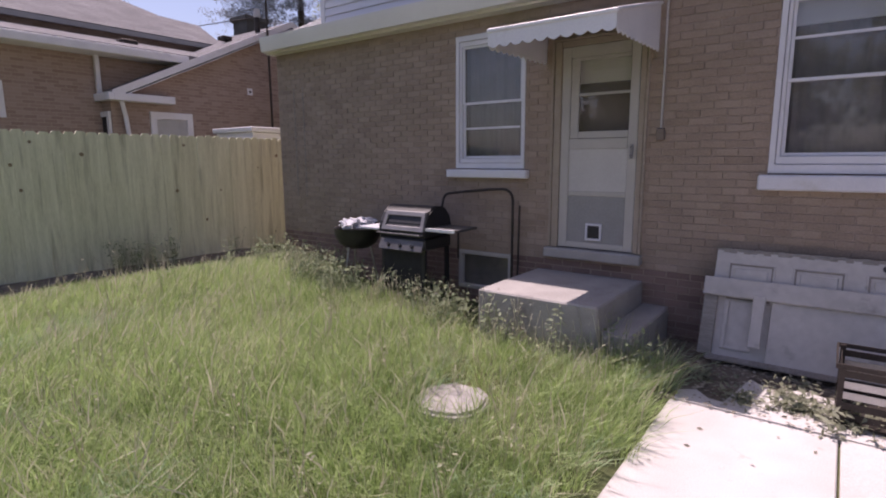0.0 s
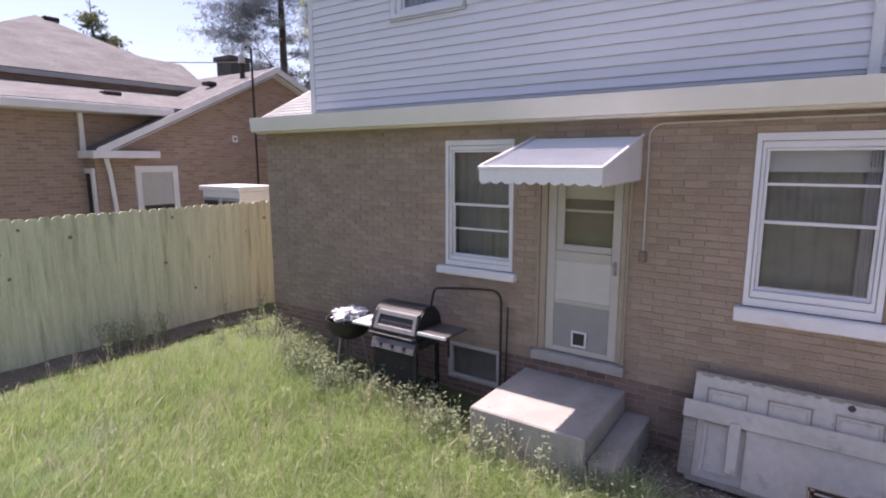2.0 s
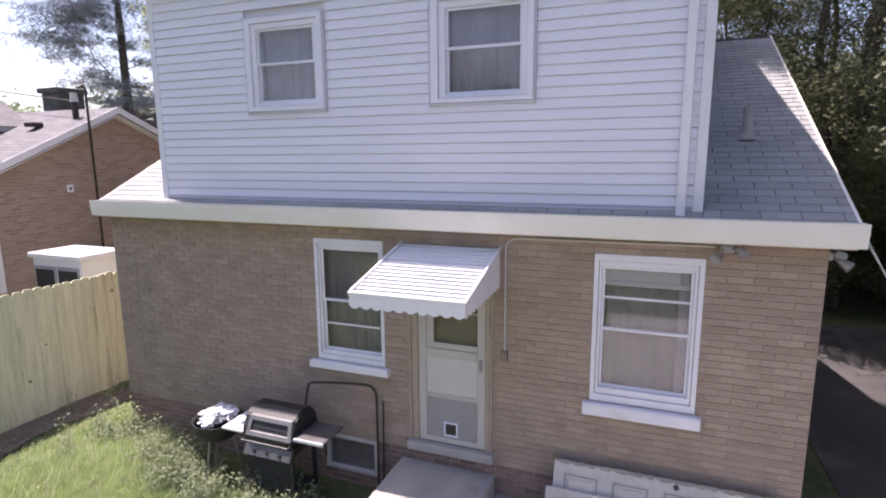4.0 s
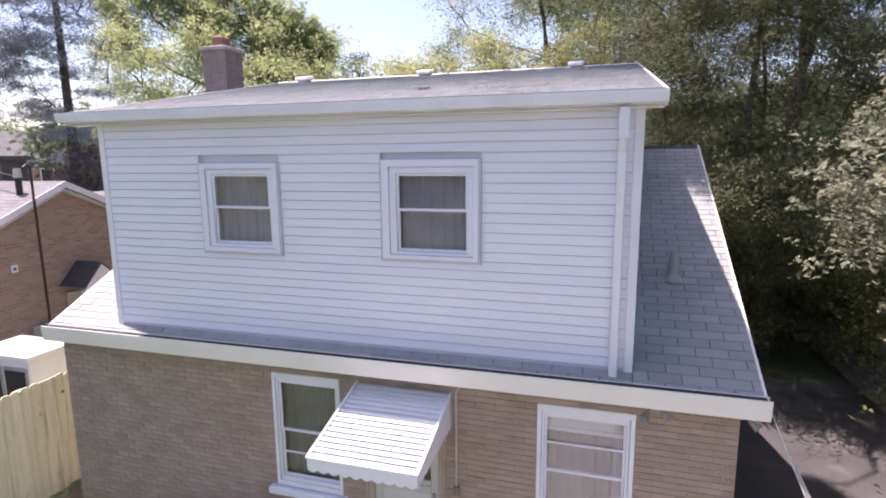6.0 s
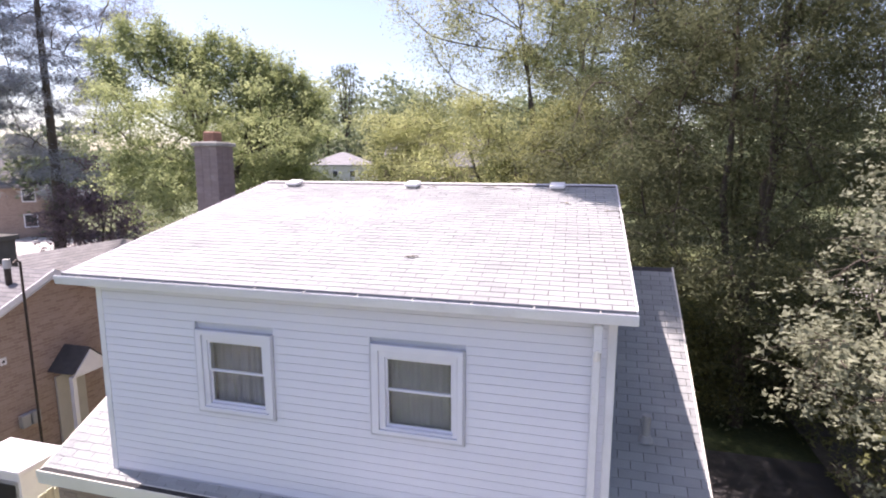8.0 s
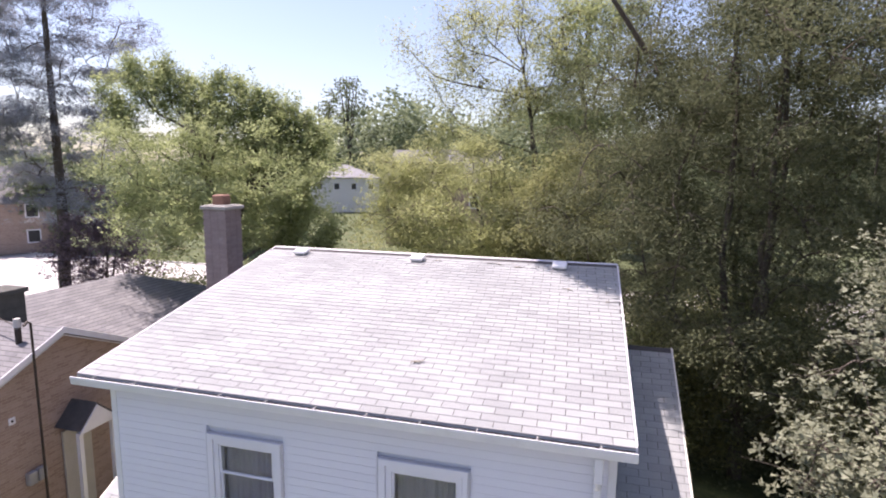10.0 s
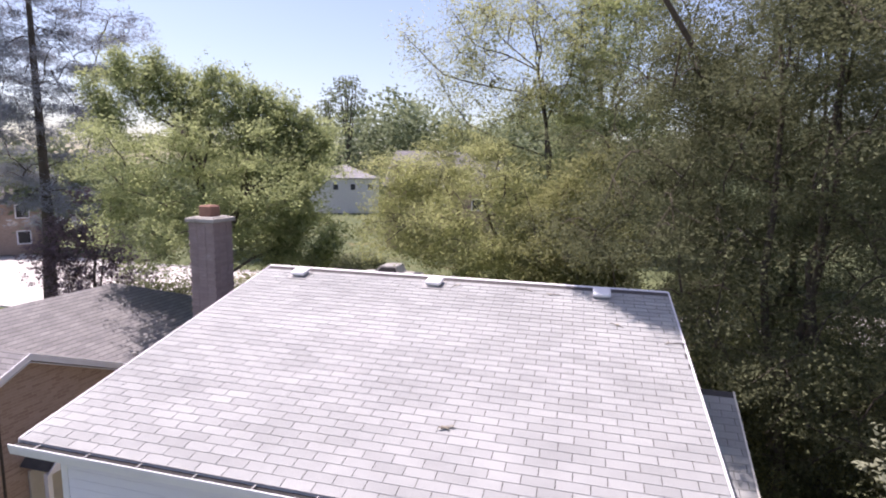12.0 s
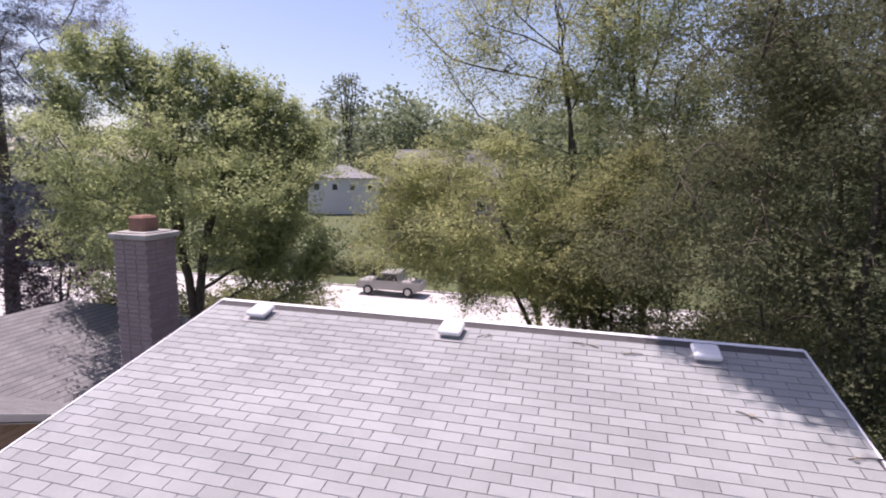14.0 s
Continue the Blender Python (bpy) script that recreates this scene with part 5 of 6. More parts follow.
def tree(name, label, at, crown, radii, trunk_to, trunk_r, clumps, per, leaf, material, seed, sigma=0.55, hollow=0.35, limbs=7, twigs=3, droop=0.2, forks=1, aspect=0.55, bark=None, fork_z=0.45, kind="", squash=0.7, rim=0.12, lumpy=0.34, straight=0.12, extra=(), leaders=(), tuft=0.1, each=8, lead_per=120, lead_sigma=0.3, extra_sigma=0.2):
    """A tree: forked trunk, limbs out to clumps spread unevenly through the crown, twigs, and many small leaves."""
    rng = np.random.default_rng(seed)
    at, crown, radii = np.array(at, float), np.array(crown, float), np.array(radii, float)
    t = thing(name, tuple(at), label, "tree", kind=kind)
    V, F = [], []
    stems = []
    split = at + (crown - at) * np.array([0.25, 0.25, fork_z])
    limb(V, F, bend(rng, at, split, 6, 0.05), trunk_r, trunk_r * 0.75, 10)
    for k in range(forks):
        off = rng.normal(size=3) * radii * 0.28 if forks > 1 else np.zeros(3)
        top = np.array([crown[0], crown[1], trunk_to]) + off * (1, 1, 0.15)
        p = bend(rng, split, top, 9, straight)
        limb(V, F, p, trunk_r * (0.72 if forks == 1 else 0.55), trunk_r * 0.12, 8)
        stems += list(p)
    tips, forked = [], np.array(stems)
    for top in leaders:
        top = np.array(top, float)
        src = forked[np.argmin(((forked - top)[:, :2] ** 2).sum(1) + 0.6 * (forked[:, 2] - top[2] + 4.0) ** 2)]
        knee = src + (top - src) * (0.7, 0.7, 0.4)
        p = np.concatenate([bend(rng, src, knee, 5, straight), bend(rng, knee, top, 6, straight)[1:]])
        limb(V, F, p, trunk_r * 0.24, 0.012, 6)
        stems += list(p)
        for u in np.linspace(0.0, 1.0, 7):
            tips.append((top + (knee - top) * u * 0.8 + rng.normal(size=3) * (0.1, 0.1, 0.05), 0.55 + 0.6 * u))
    stems = np.array(stems)
    pts = rng.normal(size=(clumps * 6, 3))
    pts /= np.linalg.norm(pts, axis=1, keepdims=True)
    lump = np.array([1 + lumpy * noise.noise(Vector(q * 2.2) + Vector((seed, 0, 0))) for q in pts])
    rad = (hollow + (1 - hollow) * rng.random(len(pts)) ** 0.6) * lump
    pts = crown + pts * radii * rad[:, None]
    pts = pts[pts[:, 2] > at[2] + 0.6][:clumps]
    if len(extra):
        pts = np.concatenate([pts, np.array(extra, float)])
    nodes = [stems]
    order = np.argsort(np.linalg.norm((pts - crown) / radii, axis=1))
    leaves = []
    pool = stems.copy()
    for i, k in enumerate(order):
        c = pts[k]
        low = pool[pool[:, 2] < c[2] + 0.3 * radii[2]]
        src = (low if len(low) else pool)
        j = np.argmin(((src - c) ** 2 * (1, 1, 0.6)).sum(1))
        p = bend(rng, src[j], c, 5, 0.16, 0.06 * radii[2] * rng.random())
        far = np.linalg.norm(c - src[j])
        r = min(trunk_r * 0.32, 0.012 + 0.014 * far) * (1.0 if i > limbs else 1.6)
        limb(V, F, p, r, 0.007, 5 if r > 0.03 else 3)
        pool = np.concatenate([pool, p[1:]])
        wide = extra_sigma if k >= len(pts) - len(extra) else sigma
        for _ in range(twigs):
            e = c + rng.normal(size=3) * wide * (1, 1, squash)
            limb(V, F, bend(rng, p[3], e, 3, 0.1), 0.009, 0.003, 3)
        m = int(per * rng.uniform(0.55, 1.4) * (0.26 if wide < sigma else 1.0))
        q = rng.normal(size=(m, 3))
        q *= (wide * rng.uniform(0.75, 1.25) * rng.random((m, 1)) ** rim)
        q[:, 2] = q[:, 2] * squash - 0.25 * droop * sigma
        hub = c + q[:max(1, m // each)]
        leaves.append(np.repeat(hub, each, 0) + rng.normal(size=(len(hub) * each, 3)) * tuft * (1, 1, 0.7))
    for c, s in tips:
        hub = c + rng.normal(size=(max(1, int(lead_per * s) // each), 3)) * lead_sigma * s * (1, 1, 1.2)
        for e in hub[:4]:
            limb(V, F, bend(rng, c - (0, 0, 0.2), e, 3, 0.1), 0.008, 0.003, 3)
        leaves.append(np.repeat(hub, each, 0) + rng.normal(size=(len(hub) * each, 3)) * tuft * 0.8)
    from_arrays("trunk", V, F, bark or M_BARK, t, smooth=True)
    if per:
        cs = np.concatenate(leaves)
        v, f = leaf_cloud(rng, cs, leaf * rng.uniform(0.6, 1.25, len(cs)), aspect, droop, tri=True, spray=each)
        from_arrays("crown", v, f, material, t)
    return t


# big dark trees beside the driveway
rr = random.Random(9)
# extra: unseen clumps high over the roof, added to shade the ridge's right end
dark = tree("leafy_tree", "tall dense dark green tree beside the driveway", (7.0, 11.2, -0.05), (6.35, 10.6, 8.9), (4.6, 4.3, 7.9), 15.5, 0.2, 380, 700, 0.078, M_LEAF_DARK, 11, 0.55, 0.48, twigs=3, droop=0.5, forks=3, aspect=0.55, tuft=0.15, each=14, lumpy=0.6, squash=0.42,
            extra=[(-0.97 + 1.05 * u, 5.81 - (0.3 + 1.05 * u) * rr.random(), 14.3 + rr.uniform(0.0, 0.4)) for u in (1.7 * rr.random() for _ in range(170))], extra_sigma=0.13)
tagged(dark, group="trees along the driveway")
for m in (pose(11.7, 6.2, -0.1, 0, 0, 140), pose(13.0, -0.4, -0.05, 0, 0, 255), pose(8.4, 17.5, -0.1, 0, 0, 40)):
    copy_thing(dark, m)
tree("pale_shrub", "tall shrub with pale silvery green leaves beside the house", (6.6, 1.2, -0.05), (6.7, 2.6, 5.1), (1.5, 1.8, 1.7), 6.2, 0.07, 46, 150, 0.10, M_LEAF_PALE, 21, 0.3, 0.5, twigs=4, droop=0.1, forks=4, aspect=0.55, tuft=0.07, each=10)
bush = tree("dark_bush", "dense olive-green bush beneath the trees", (9.6, 3.2, -0.05), (9.6, 3.2, 1.9), (1.9, 2.3, 2.2), 3.0, 0.08, 70, 290, 0.13, M_LEAF_OLIVE, 23, 0.5, 0.3, twigs=2, forks=3)
tagged(bush, group="bushes along the driveway")
for m in (pose(10.2, 7.6, -0.05, 0, 0, 70), pose(9.7, 12.0, -0.05, 0, 0, 160), pose(10.4, -1.2, -0.05, 0, 0, 230), pose(9.6, 16.6, -0.05, 0, 0, 300), pose(6.4, 20.5, -0.05, 0, 0, 20), pose(10.2, 22.0, -0.05, 0, 0, 110), pose(-12.2, 20.0, -0.05, 0, 0, 200), pose(-13.7, 19.2, -0.05, 0, 0, 80), pose(5.4, 12.8, -0.05, 0, 0, 45), pose(7.3, 13.8, -0.05, 0, 0, 290)):
    copy_thing(bush, m)
tree("pale_tree", "taller tree with pale sunlit leaf sprays", (8.6, 4.2, -0.05), (7.4, 3.8, 7.4), (0.8, 0.9, 0.9), 7.8, 0.08, 20, 190, 0.085, M_LEAF_PALE, 25, 0.32, 0.4, twigs=3, droop=0.2, forks=3, aspect=0.55, fork_z=0.6, tuft=0.08, each=10)
# maple across the neighbour's roof
tree("maple_tree", "broad green maple with forked trunk and upright shoots", (-12.2, 14.2, -0.05), (-12.6, 14.3, 8.15), (5.8, 4.4, 2.9), 10.2, 0.30, 145, 600, 0.10, M_LEAF_MAPLE, 31, 0.5, 0.3, twigs=3, droop=0.2, lumpy=0.5, forks=4, aspect=0.7, fork_z=0.46, tuft=0.13, each=14, squash=0.45,
     lead_per=1050, lead_sigma=0.38,
     leaders=[(-17.9, 14.0, 12.4), (-16.8, 14.2, 13.3), (-15.4, 14.5, 13.2), (-14.4, 14.6, 12.7), (-13.7, 15.0, 12.4), (-12.6, 14.6, 12.6), (-11.8, 14.8, 12.4), (-10.9, 14.6, 12.0), (-10.3, 15.0, 11.7), (-9.5, 14.7, 11.4), (-8.8, 15.0, 10.9), (-8.1, 14.8, 10.2), (-8.5, 14.3, 8.4), (-9.0, 13.9, 7.2), (-7.4, 14.4, 6.6)])
# front garden: low yellow-green tree and a taller thin one
tree("yellow_tree", "spreading yellow-green tree with arching branches", (0.2, 16.4, -0.05), (-2.2, 16.5, 7.5), (4.4, 3.4, 2.85), 8.8, 0.17, 210, 600, 0.092, M_LEAF_YELLOW, 41, 0.52, 0.5, twigs=4, droop=0.3, forks=4, fork_z=0.4, tuft=0.12, each=10, squash=0.45, lumpy=0.5,
     leaders=[(-6.7, 15.4, 6.9), (-5.9, 15.6, 7.4), (-5.2, 16.2, 8.8)], lead_per=260, lead_sigma=0.5)
tree("olive_tree", "bushy olive-green tree close behind the house", (1.5, 13.9, -0.05), (1.35, 13.7, 6.4), (2.1, 1.7, 2.9), 8.2, 0.12, 110, 480, 0.10, M_LEAF_OLIVE, 43, 0.42, 0.5, twigs=3, droop=0.4, forks=3, fork_z=0.4, tuft=0.12, each=12, squash=0.6, lumpy=0.5)
tree("thin_tree", "tall sparsely leaved tree showing dark limbs", (0.5, 17.6, -0.05), (-0.9, 17.8, 13.4), (3.4, 2.4, 3.0), 15.0, 0.13, 120, 190, 0.095, M_LEAF_YELLOW, 51, 0.5, 0.4, twigs=6, droop=0.3, forks=2, fork_z=0.72, tuft=0.14, each=5,
     leaders=[(-3.9, 17.6, 15.4), (-5.7, 17.2, 14.5), (-4.4, 17.3, 12.9), (-2.6, 17.5, 16.2), (-0.6, 17.9, 16.6), (1.2, 17.8, 15.4)], lead_per=280, lead_sigma=0.55)
tree("green_tree", "tall fresh green tree behind the driveway trees", (2.7, 18.8, -0.05), (2.6, 18.5, 11.8), (2.5, 2.3, 4.9), 16.0, 0.2, 95, 520, 0.12, M_LEAF_MAPLE, 55, 0.6, 0.5, twigs=3, droop=0.5, forks=3, fork_z=0.5, tuft=0.14, each=12, squash=0.5)
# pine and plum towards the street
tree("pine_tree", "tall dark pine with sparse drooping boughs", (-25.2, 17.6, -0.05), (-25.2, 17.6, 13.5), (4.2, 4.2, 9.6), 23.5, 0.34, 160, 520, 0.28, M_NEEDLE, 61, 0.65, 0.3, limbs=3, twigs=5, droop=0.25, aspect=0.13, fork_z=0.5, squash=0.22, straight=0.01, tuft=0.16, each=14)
tree("spruce_tree", "dark conical spruce beyond the neighbour's roof", (-51.0, 18.3, -0.2), (-51.0, 18.3, 11.0), (2.2, 2.2, 4.6), 16.6, 0.3, 50, 260, 0.5, M_LEAF_DARK, 65, 0.6, 0.2, limbs=3, twigs=2, aspect=0.2, squash=0.4, straight=0.01)
tree("plum_tree", "small purple-leaved plum tree", (-22.5, 17.5, -0.05), (-22.3, 17.5, 4.3), (2.5, 2.5, 3.2), 6.5, 0.12, 80, 220, 0.15, M_LEAF_PLUM, 71, 0.45, 0.35, forks=3)

# trees beyond the street
far = tree("street_tree", "leafy tree beyond the street", (-34.0, 46.0, -0.05), (-34.0, 46.0, 7.0), (4.6, 4.6, 5.0), 10.5, 0.25, 90, 180, 0.42, M_LEAF_FAR, 81, 0.95, 0.4, twigs=1, forks=3)
tagged(far, group="trees beyond the street")
rnd = random.Random(17)
for x, y in ((-52, 40), (-2, 48), (8, 56), (16, 44), (2, 66), (24, 36), (-12, 78)):
    copy_thing(far, pose(x, y, -0.05, 0, 0, rnd.uniform(0, 360)))
bare = tree("cottonwood", "very tall thinly leaved cottonwood far off", (-53.6, 116.4, -0.2), (-53.8, 116.4, 25.4), (5.3, 5.3, 5.2), 30.5, 0.5, 130, 34, 0.46, M_LEAF_FAR, 91, 0.8, 0.4, twigs=7, forks=6, fork_z=0.5)
tagged(bare, group="cottonwoods")
copy_thing(bare, pose(-62, 122, -5.0, 0, 0, 120))

rng = np.random.default_rng(5)
n = 1500
az = np.radians(rng.uniform(-45, 70, n))
rr = rng.uniform(122, 180, n)
top = np.interp(az, [0.5, 0.72], [20.0, 9.0]) + 3.0 * np.sin(az * 7) + 2.5 * np.sin(az * 19 + 1) + rng.uniform(-3, 3, n)
c = np.stack([-np.sin(az) * rr, np.cos(az) * rr, rng.random(n) ** 0.7 * np.maximum(top, 4)], 1)
cs = np.repeat(c, 90, 0) + rng.normal(size=(n * 90, 3)) * (2.4, 2.4, 1.7)
v, f = leaf_cloud(rng, cs, rng.uniform(0.7, 1.5, len(cs)), 0.8, tri=True)
woods = from_arrays("far_woods", v, f, M_LEAF_FAR)
tagged(woods, "hazy band of woods beyond the houses", "woods", kind="stuff")

# hedges along the far kerb
rng = np.random.default_rng(6)
cs = []
for x0, x1, y, h in ((-30, -17.5, 26.2, 1.5), (-9, 6, 40.5, 1.4), (-24, -16, 42, 1.3), (4.2, 15, 15.6, 2.6), (2.0, 22, 25.2, 2.6)):
    n = int((x1 - x0) * 520)
    cs.append(np.stack([rng.uniform(x0, x1, n), y + rng.normal(size=n) * 0.5, np.abs(rng.normal(size=n)) * h * 0.5], 1))
cs = np.concatenate(cs)
v, f = leaf_cloud(rng, cs, rng.uniform(0.14, 0.3, len(cs)), 0.6)
tagged(from_arrays("hedge", v, f, M_LEAF_DARK), "dark clipped shrubs along the street", "hedge", kind="stuff")


# ---- long grass ----
def blades(rng, n, place, height, width, lean, tuft=14):
    """Bent blades in tussocks that spread outwards, widest above the foot, two faces each."""
    cx, cy = place(rng, n // tuft)
    n = len(cx) * tuft
    spread = np.repeat(rng.uniform(0.02, 0.055, len(cx)), tuft)
    ox, oy = rng.normal(size=n) * spread, rng.normal(size=n) * spread
    x, y = np.repeat(cx, tuft) + ox, np.repeat(cy, tuft) + oy
    z = lawn_height(x, y)
    patch = 0.6 + 0.5 * np.sin(x * 1.3 + 1.1 * np.sin(y * 0.9)) * np.cos(y * 1.1 + 0.7 * np.sin(x * 1.7))
    tall = np.repeat(rng.uniform(0.55, 1.3, len(cx)), tuft)
    h = height * rng.uniform(0.55, 1.15, n) * tall * (0.6 + 0.55 * patch) * np.clip((x + 5.7) / 1.6, 0.22, 1.0)
    sweep = np.repeat(rng.normal(size=len(cx)), tuft)
    a = np.arctan2(oy, ox) + 0.5 * rng.normal(size=n)
    l = lean * rng.uniform(0.3, 1.3, n) * h
    drift = 0.9 * np.sin(x * 0.8 + y * 0.6) + 0.5 * sweep
    dx, dy = 0.75 * np.cos(a) + 0.55 * np.cos(drift), 0.75 * np.sin(a) + 0.55 * np.sin(drift)
    b = rng.uniform(0, 2 * math.pi, n)
    w = width * rng.uniform(0.6, 1.3, n)
    sx, sy = np.cos(b) * w / 2, np.sin(b) * w / 2
    P = np.empty((n, 4, 3))
    P[:, 0] = np.stack([x, y, z], 1)
    mx, my, mz = x + dx * l * 0.3, y + dy * l * 0.3, z + h * 0.62
    P[:, 1] = np.stack([mx - sx, my - sy, mz - h * 0.12], 1)
    P[:, 2] = np.stack([mx + sx, my + sy, mz - h * 0.12], 1)
    P[:, 3] = np.stack([x + dx * l, y + dy * l, z + h * (1 - 0.12 * lean)], 1)
    i = np.arange(n)[:, None] * 4
    F = np.concatenate([i + (0, 2, 1), i + (1, 2, 3)], 0)
    return P.reshape(-1, 3), F


def lawn_place(rng, n, y0=-5.6):
    x, y = rng.uniform(-6.05, 1.62, n), rng.uniform(y0, 2.6, n)
    edge = 1.5 + 0.07 * np.sin(y * 5) + 0.05 * np.sin(y * 13)
    wall = np.where(x < -4.75, 2.6, np.where(x < -0.3, -0.95 + 0.25 * np.sin(x * 3.1) - 0.12 * x * (x < -3), -1.28 + 0.06 * np.sin(x * 9)))
    wall = np.where(x > 0.95, -1.0, wall)
    bare_strip = (x < -5.42 + 0.12 * np.sin(y * 3)) & (rng.random(n) < 0.97)
    on_stone = ((x - 0.42) / 0.24) ** 2 + ((y + 2.5) / 0.24) ** 2 < 1
    hollow = ((x - 0.42) / 0.36) ** 2 + ((y + 2.1) / 0.2) ** 2 < 1
    k = (x < edge) & (y < wall) & ~bare_strip & ~on_stone & ~(hollow & (rng.random(n) < 0.75))
    return x[k], y[k]


rng = np.random.default_rng(3)
v, f = blades(rng, 190000, lawn_place, 0.29, 0.0052, 0.62)
tagged(from_arrays("long_grass", v, f, M_GRASS), "long unmown green grass over the garden", "grass", kind="stuff")
v, f = blades(rng, 125000, lawn_place, 0.28, 0.0058, 1.05, 9)
tagged(from_arrays("arching_grass", v, f, M_GRASS_PALE), "pale arching grass blades over the garden", "grass", kind="stuff")
v, f = blades(rng, 32000, lawn_place, 0.37, 0.004, 0.8, 5)
v2, f2 = blades(rng, 5000, lawn_place, 0.46, 0.009, 0.5, 2)
tagged(from_arrays("dry_grass", np.concatenate([v, v2]), np.concatenate([f, f2 + len(v)]), M_STRAW), "pale dry seed stems among the grass", "grass", kind="stuff")
v, f = blades(rng, 26000, lambda r, n: (r.uniform(-6, 1.5, n), r.uniform(-13, -5.6, n)), 0.34, 0.016, 0.6)
tagged(from_arrays("lawn_grass", v, f, M_GRASS), "unmown grass further down the garden", "grass", kind="stuff")


# weeds, litter
def weed_patch(rng, spots, height, leaf, per):
    V, F, C = [], [], []
    for x, y in spots:
        z = float(lawn_height(np.array(x), np.array(y)))
        for _ in range(3):
            e = np.array([x, y, z]) + rng.normal(size=3) * (0.07, 0.07, 0.0) + (0, 0, height * rng.uniform(0.5, 1.2))
            p = bend(rng, (x, y, z), e, 4, 0.1)
            limb(V, F, p, 0.004, 0.002, 3)
            u = rng.uniform(0.2, 1.0, per)
            C.append(p[0] + (e - p[0]) * u[:, None] + rng.normal(size=(per, 3)) * 0.035)
    return V, F, np.concatenate(C)


rng = np.random.default_rng(12)
spots = [(rng.uniform(-3.7, -0.3), 0) for _ in range(70)]
spots = [(x, -0.92 + 0.25 * math.sin(x * 3.1) + rng.normal() * 0.12) for x, _ in spots]
spots += [(-4.3 + rng.normal() * 0.35, -0.45 + rng.normal() * 0.22) for _ in range(26)]
spots += [(-3.2 + rng.normal() * 0.25, -0.6 + rng.normal() * 0.18) for _ in range(22)]
spots += [(-5.75 + rng.normal() * 0.1, -1.6 + rng.normal() * 0.2) for _ in range(10)]
spots += [(-5.7 + rng.normal() * 0.12, rng.uniform(-4.5, 1.5)) for _ in range(4)]
spots += [(rng.uniform(-0.2, 1.5), -1.3 + rng.normal() * 0.06) for _ in range(16)]
spots += [(-2.75 + rng.normal() * 0.2, -0.98 + rng.normal() * 0.1) for _ in range(26)] + [(rng.uniform(-2.4, -0.8), -1.12 + rng.normal() * 0.08) for _ in range(18)]
V, F, C = weed_patch(rng, spots, 0.44, 0.05, 16)
tagged(from_arrays("weed_stems", V, F, M_WEED), "thin weed stems along the wall and fence", "weeds", kind="stuff")
v, f = leaf_cloud(rng, C, rng.uniform(0.025, 0.065, len(C)), 0.45)
tagged(from_arrays("weeds", v, f, M_WEED), "leafy grey-green weeds along the wall", "weeds", kind="stuff")
spots = [(rng.uniform(-5.2, 1.2), rng.uniform(-5.0, -1.6)) for _ in range(70)]
spots += [(-3.0 + rng.normal() * 0.3, -0.75 + rng.normal() * 0.15) for _ in range(26)] + [(rng.uniform(-1.6, 1.3), -1.25 + rng.normal() * 0.08) for _ in range(34)]
spots += [(-5.72 + rng.normal() * 0.08, -1.7 + rng.normal() * 0.18) for _ in range(14)]
V, F, C = weed_patch(rng, spots, 0.48, 0.05, 9)
v, f = leaf_cloud(rng, C, rng.uniform(0.014, 0.042, len(C)), 0.32)
tagged(from_arrays("pale_weeds", np.concatenate([np.array(V), v]), np.concatenate([np.array(F), f + len(V)]), M_STRAW), "pale upright weeds standing above the grass", "weeds", kind="stuff")
spots = [(rng.uniform(1.9, 3.6), -1.18 + rng.normal() * 0.09) for _ in range(40)] + [(rng.uniform(1.4, 4.2), rng.uniform(-1.3, -0.5)) for _ in range(14)]
V, F, C = weed_patch(rng, spots, 0.10, 0.05, 14)
v, f = leaf_cloud(rng, C, rng.uniform(0.03, 0.085, len(C)), 0.4)
tagged(from_arrays("edging_plants", v, f, M_LEAF_PALE), "low pale plants along the patio edge", "plants", kind="stuff")
n = 2600
C = np.stack([rng.uniform(1.15, 4.4, n), rng.uniform(-1.45, -0.05, n), rng.uniform(0.0, 0.035, n)], 1)
C = np.concatenate([C, np.stack([rng.uniform(1.5, 4.4, 90), rng.uniform(-4.5, -1.5, 90), np.full(90, 0.008)], 1), np.stack([rng.uniform(-6.05, -5.4, 500), rng.uniform(-6, 2, 500), rng.uniform(0.15, 0.18, 500)], 1)])
v, f = leaf_cloud(rng, C, rng.uniform(0.015, 0.05, len(C)), 0.5, flat=0.12)
tagged(from_arrays("leaf_litter", v, f, M_DRYLEAF), "dry leaves and debris on the soil", "litter", kind="stuff")

# unseen row of trees added behind the garden, only to be reflected in the panes
for x, y, a in ((-12, -40, 20), (-3, -44, 200), (7, -41, 90), (16, -38, 300)):
    copy_thing(far, pose(x, y, -0.05, 0, 0, a))


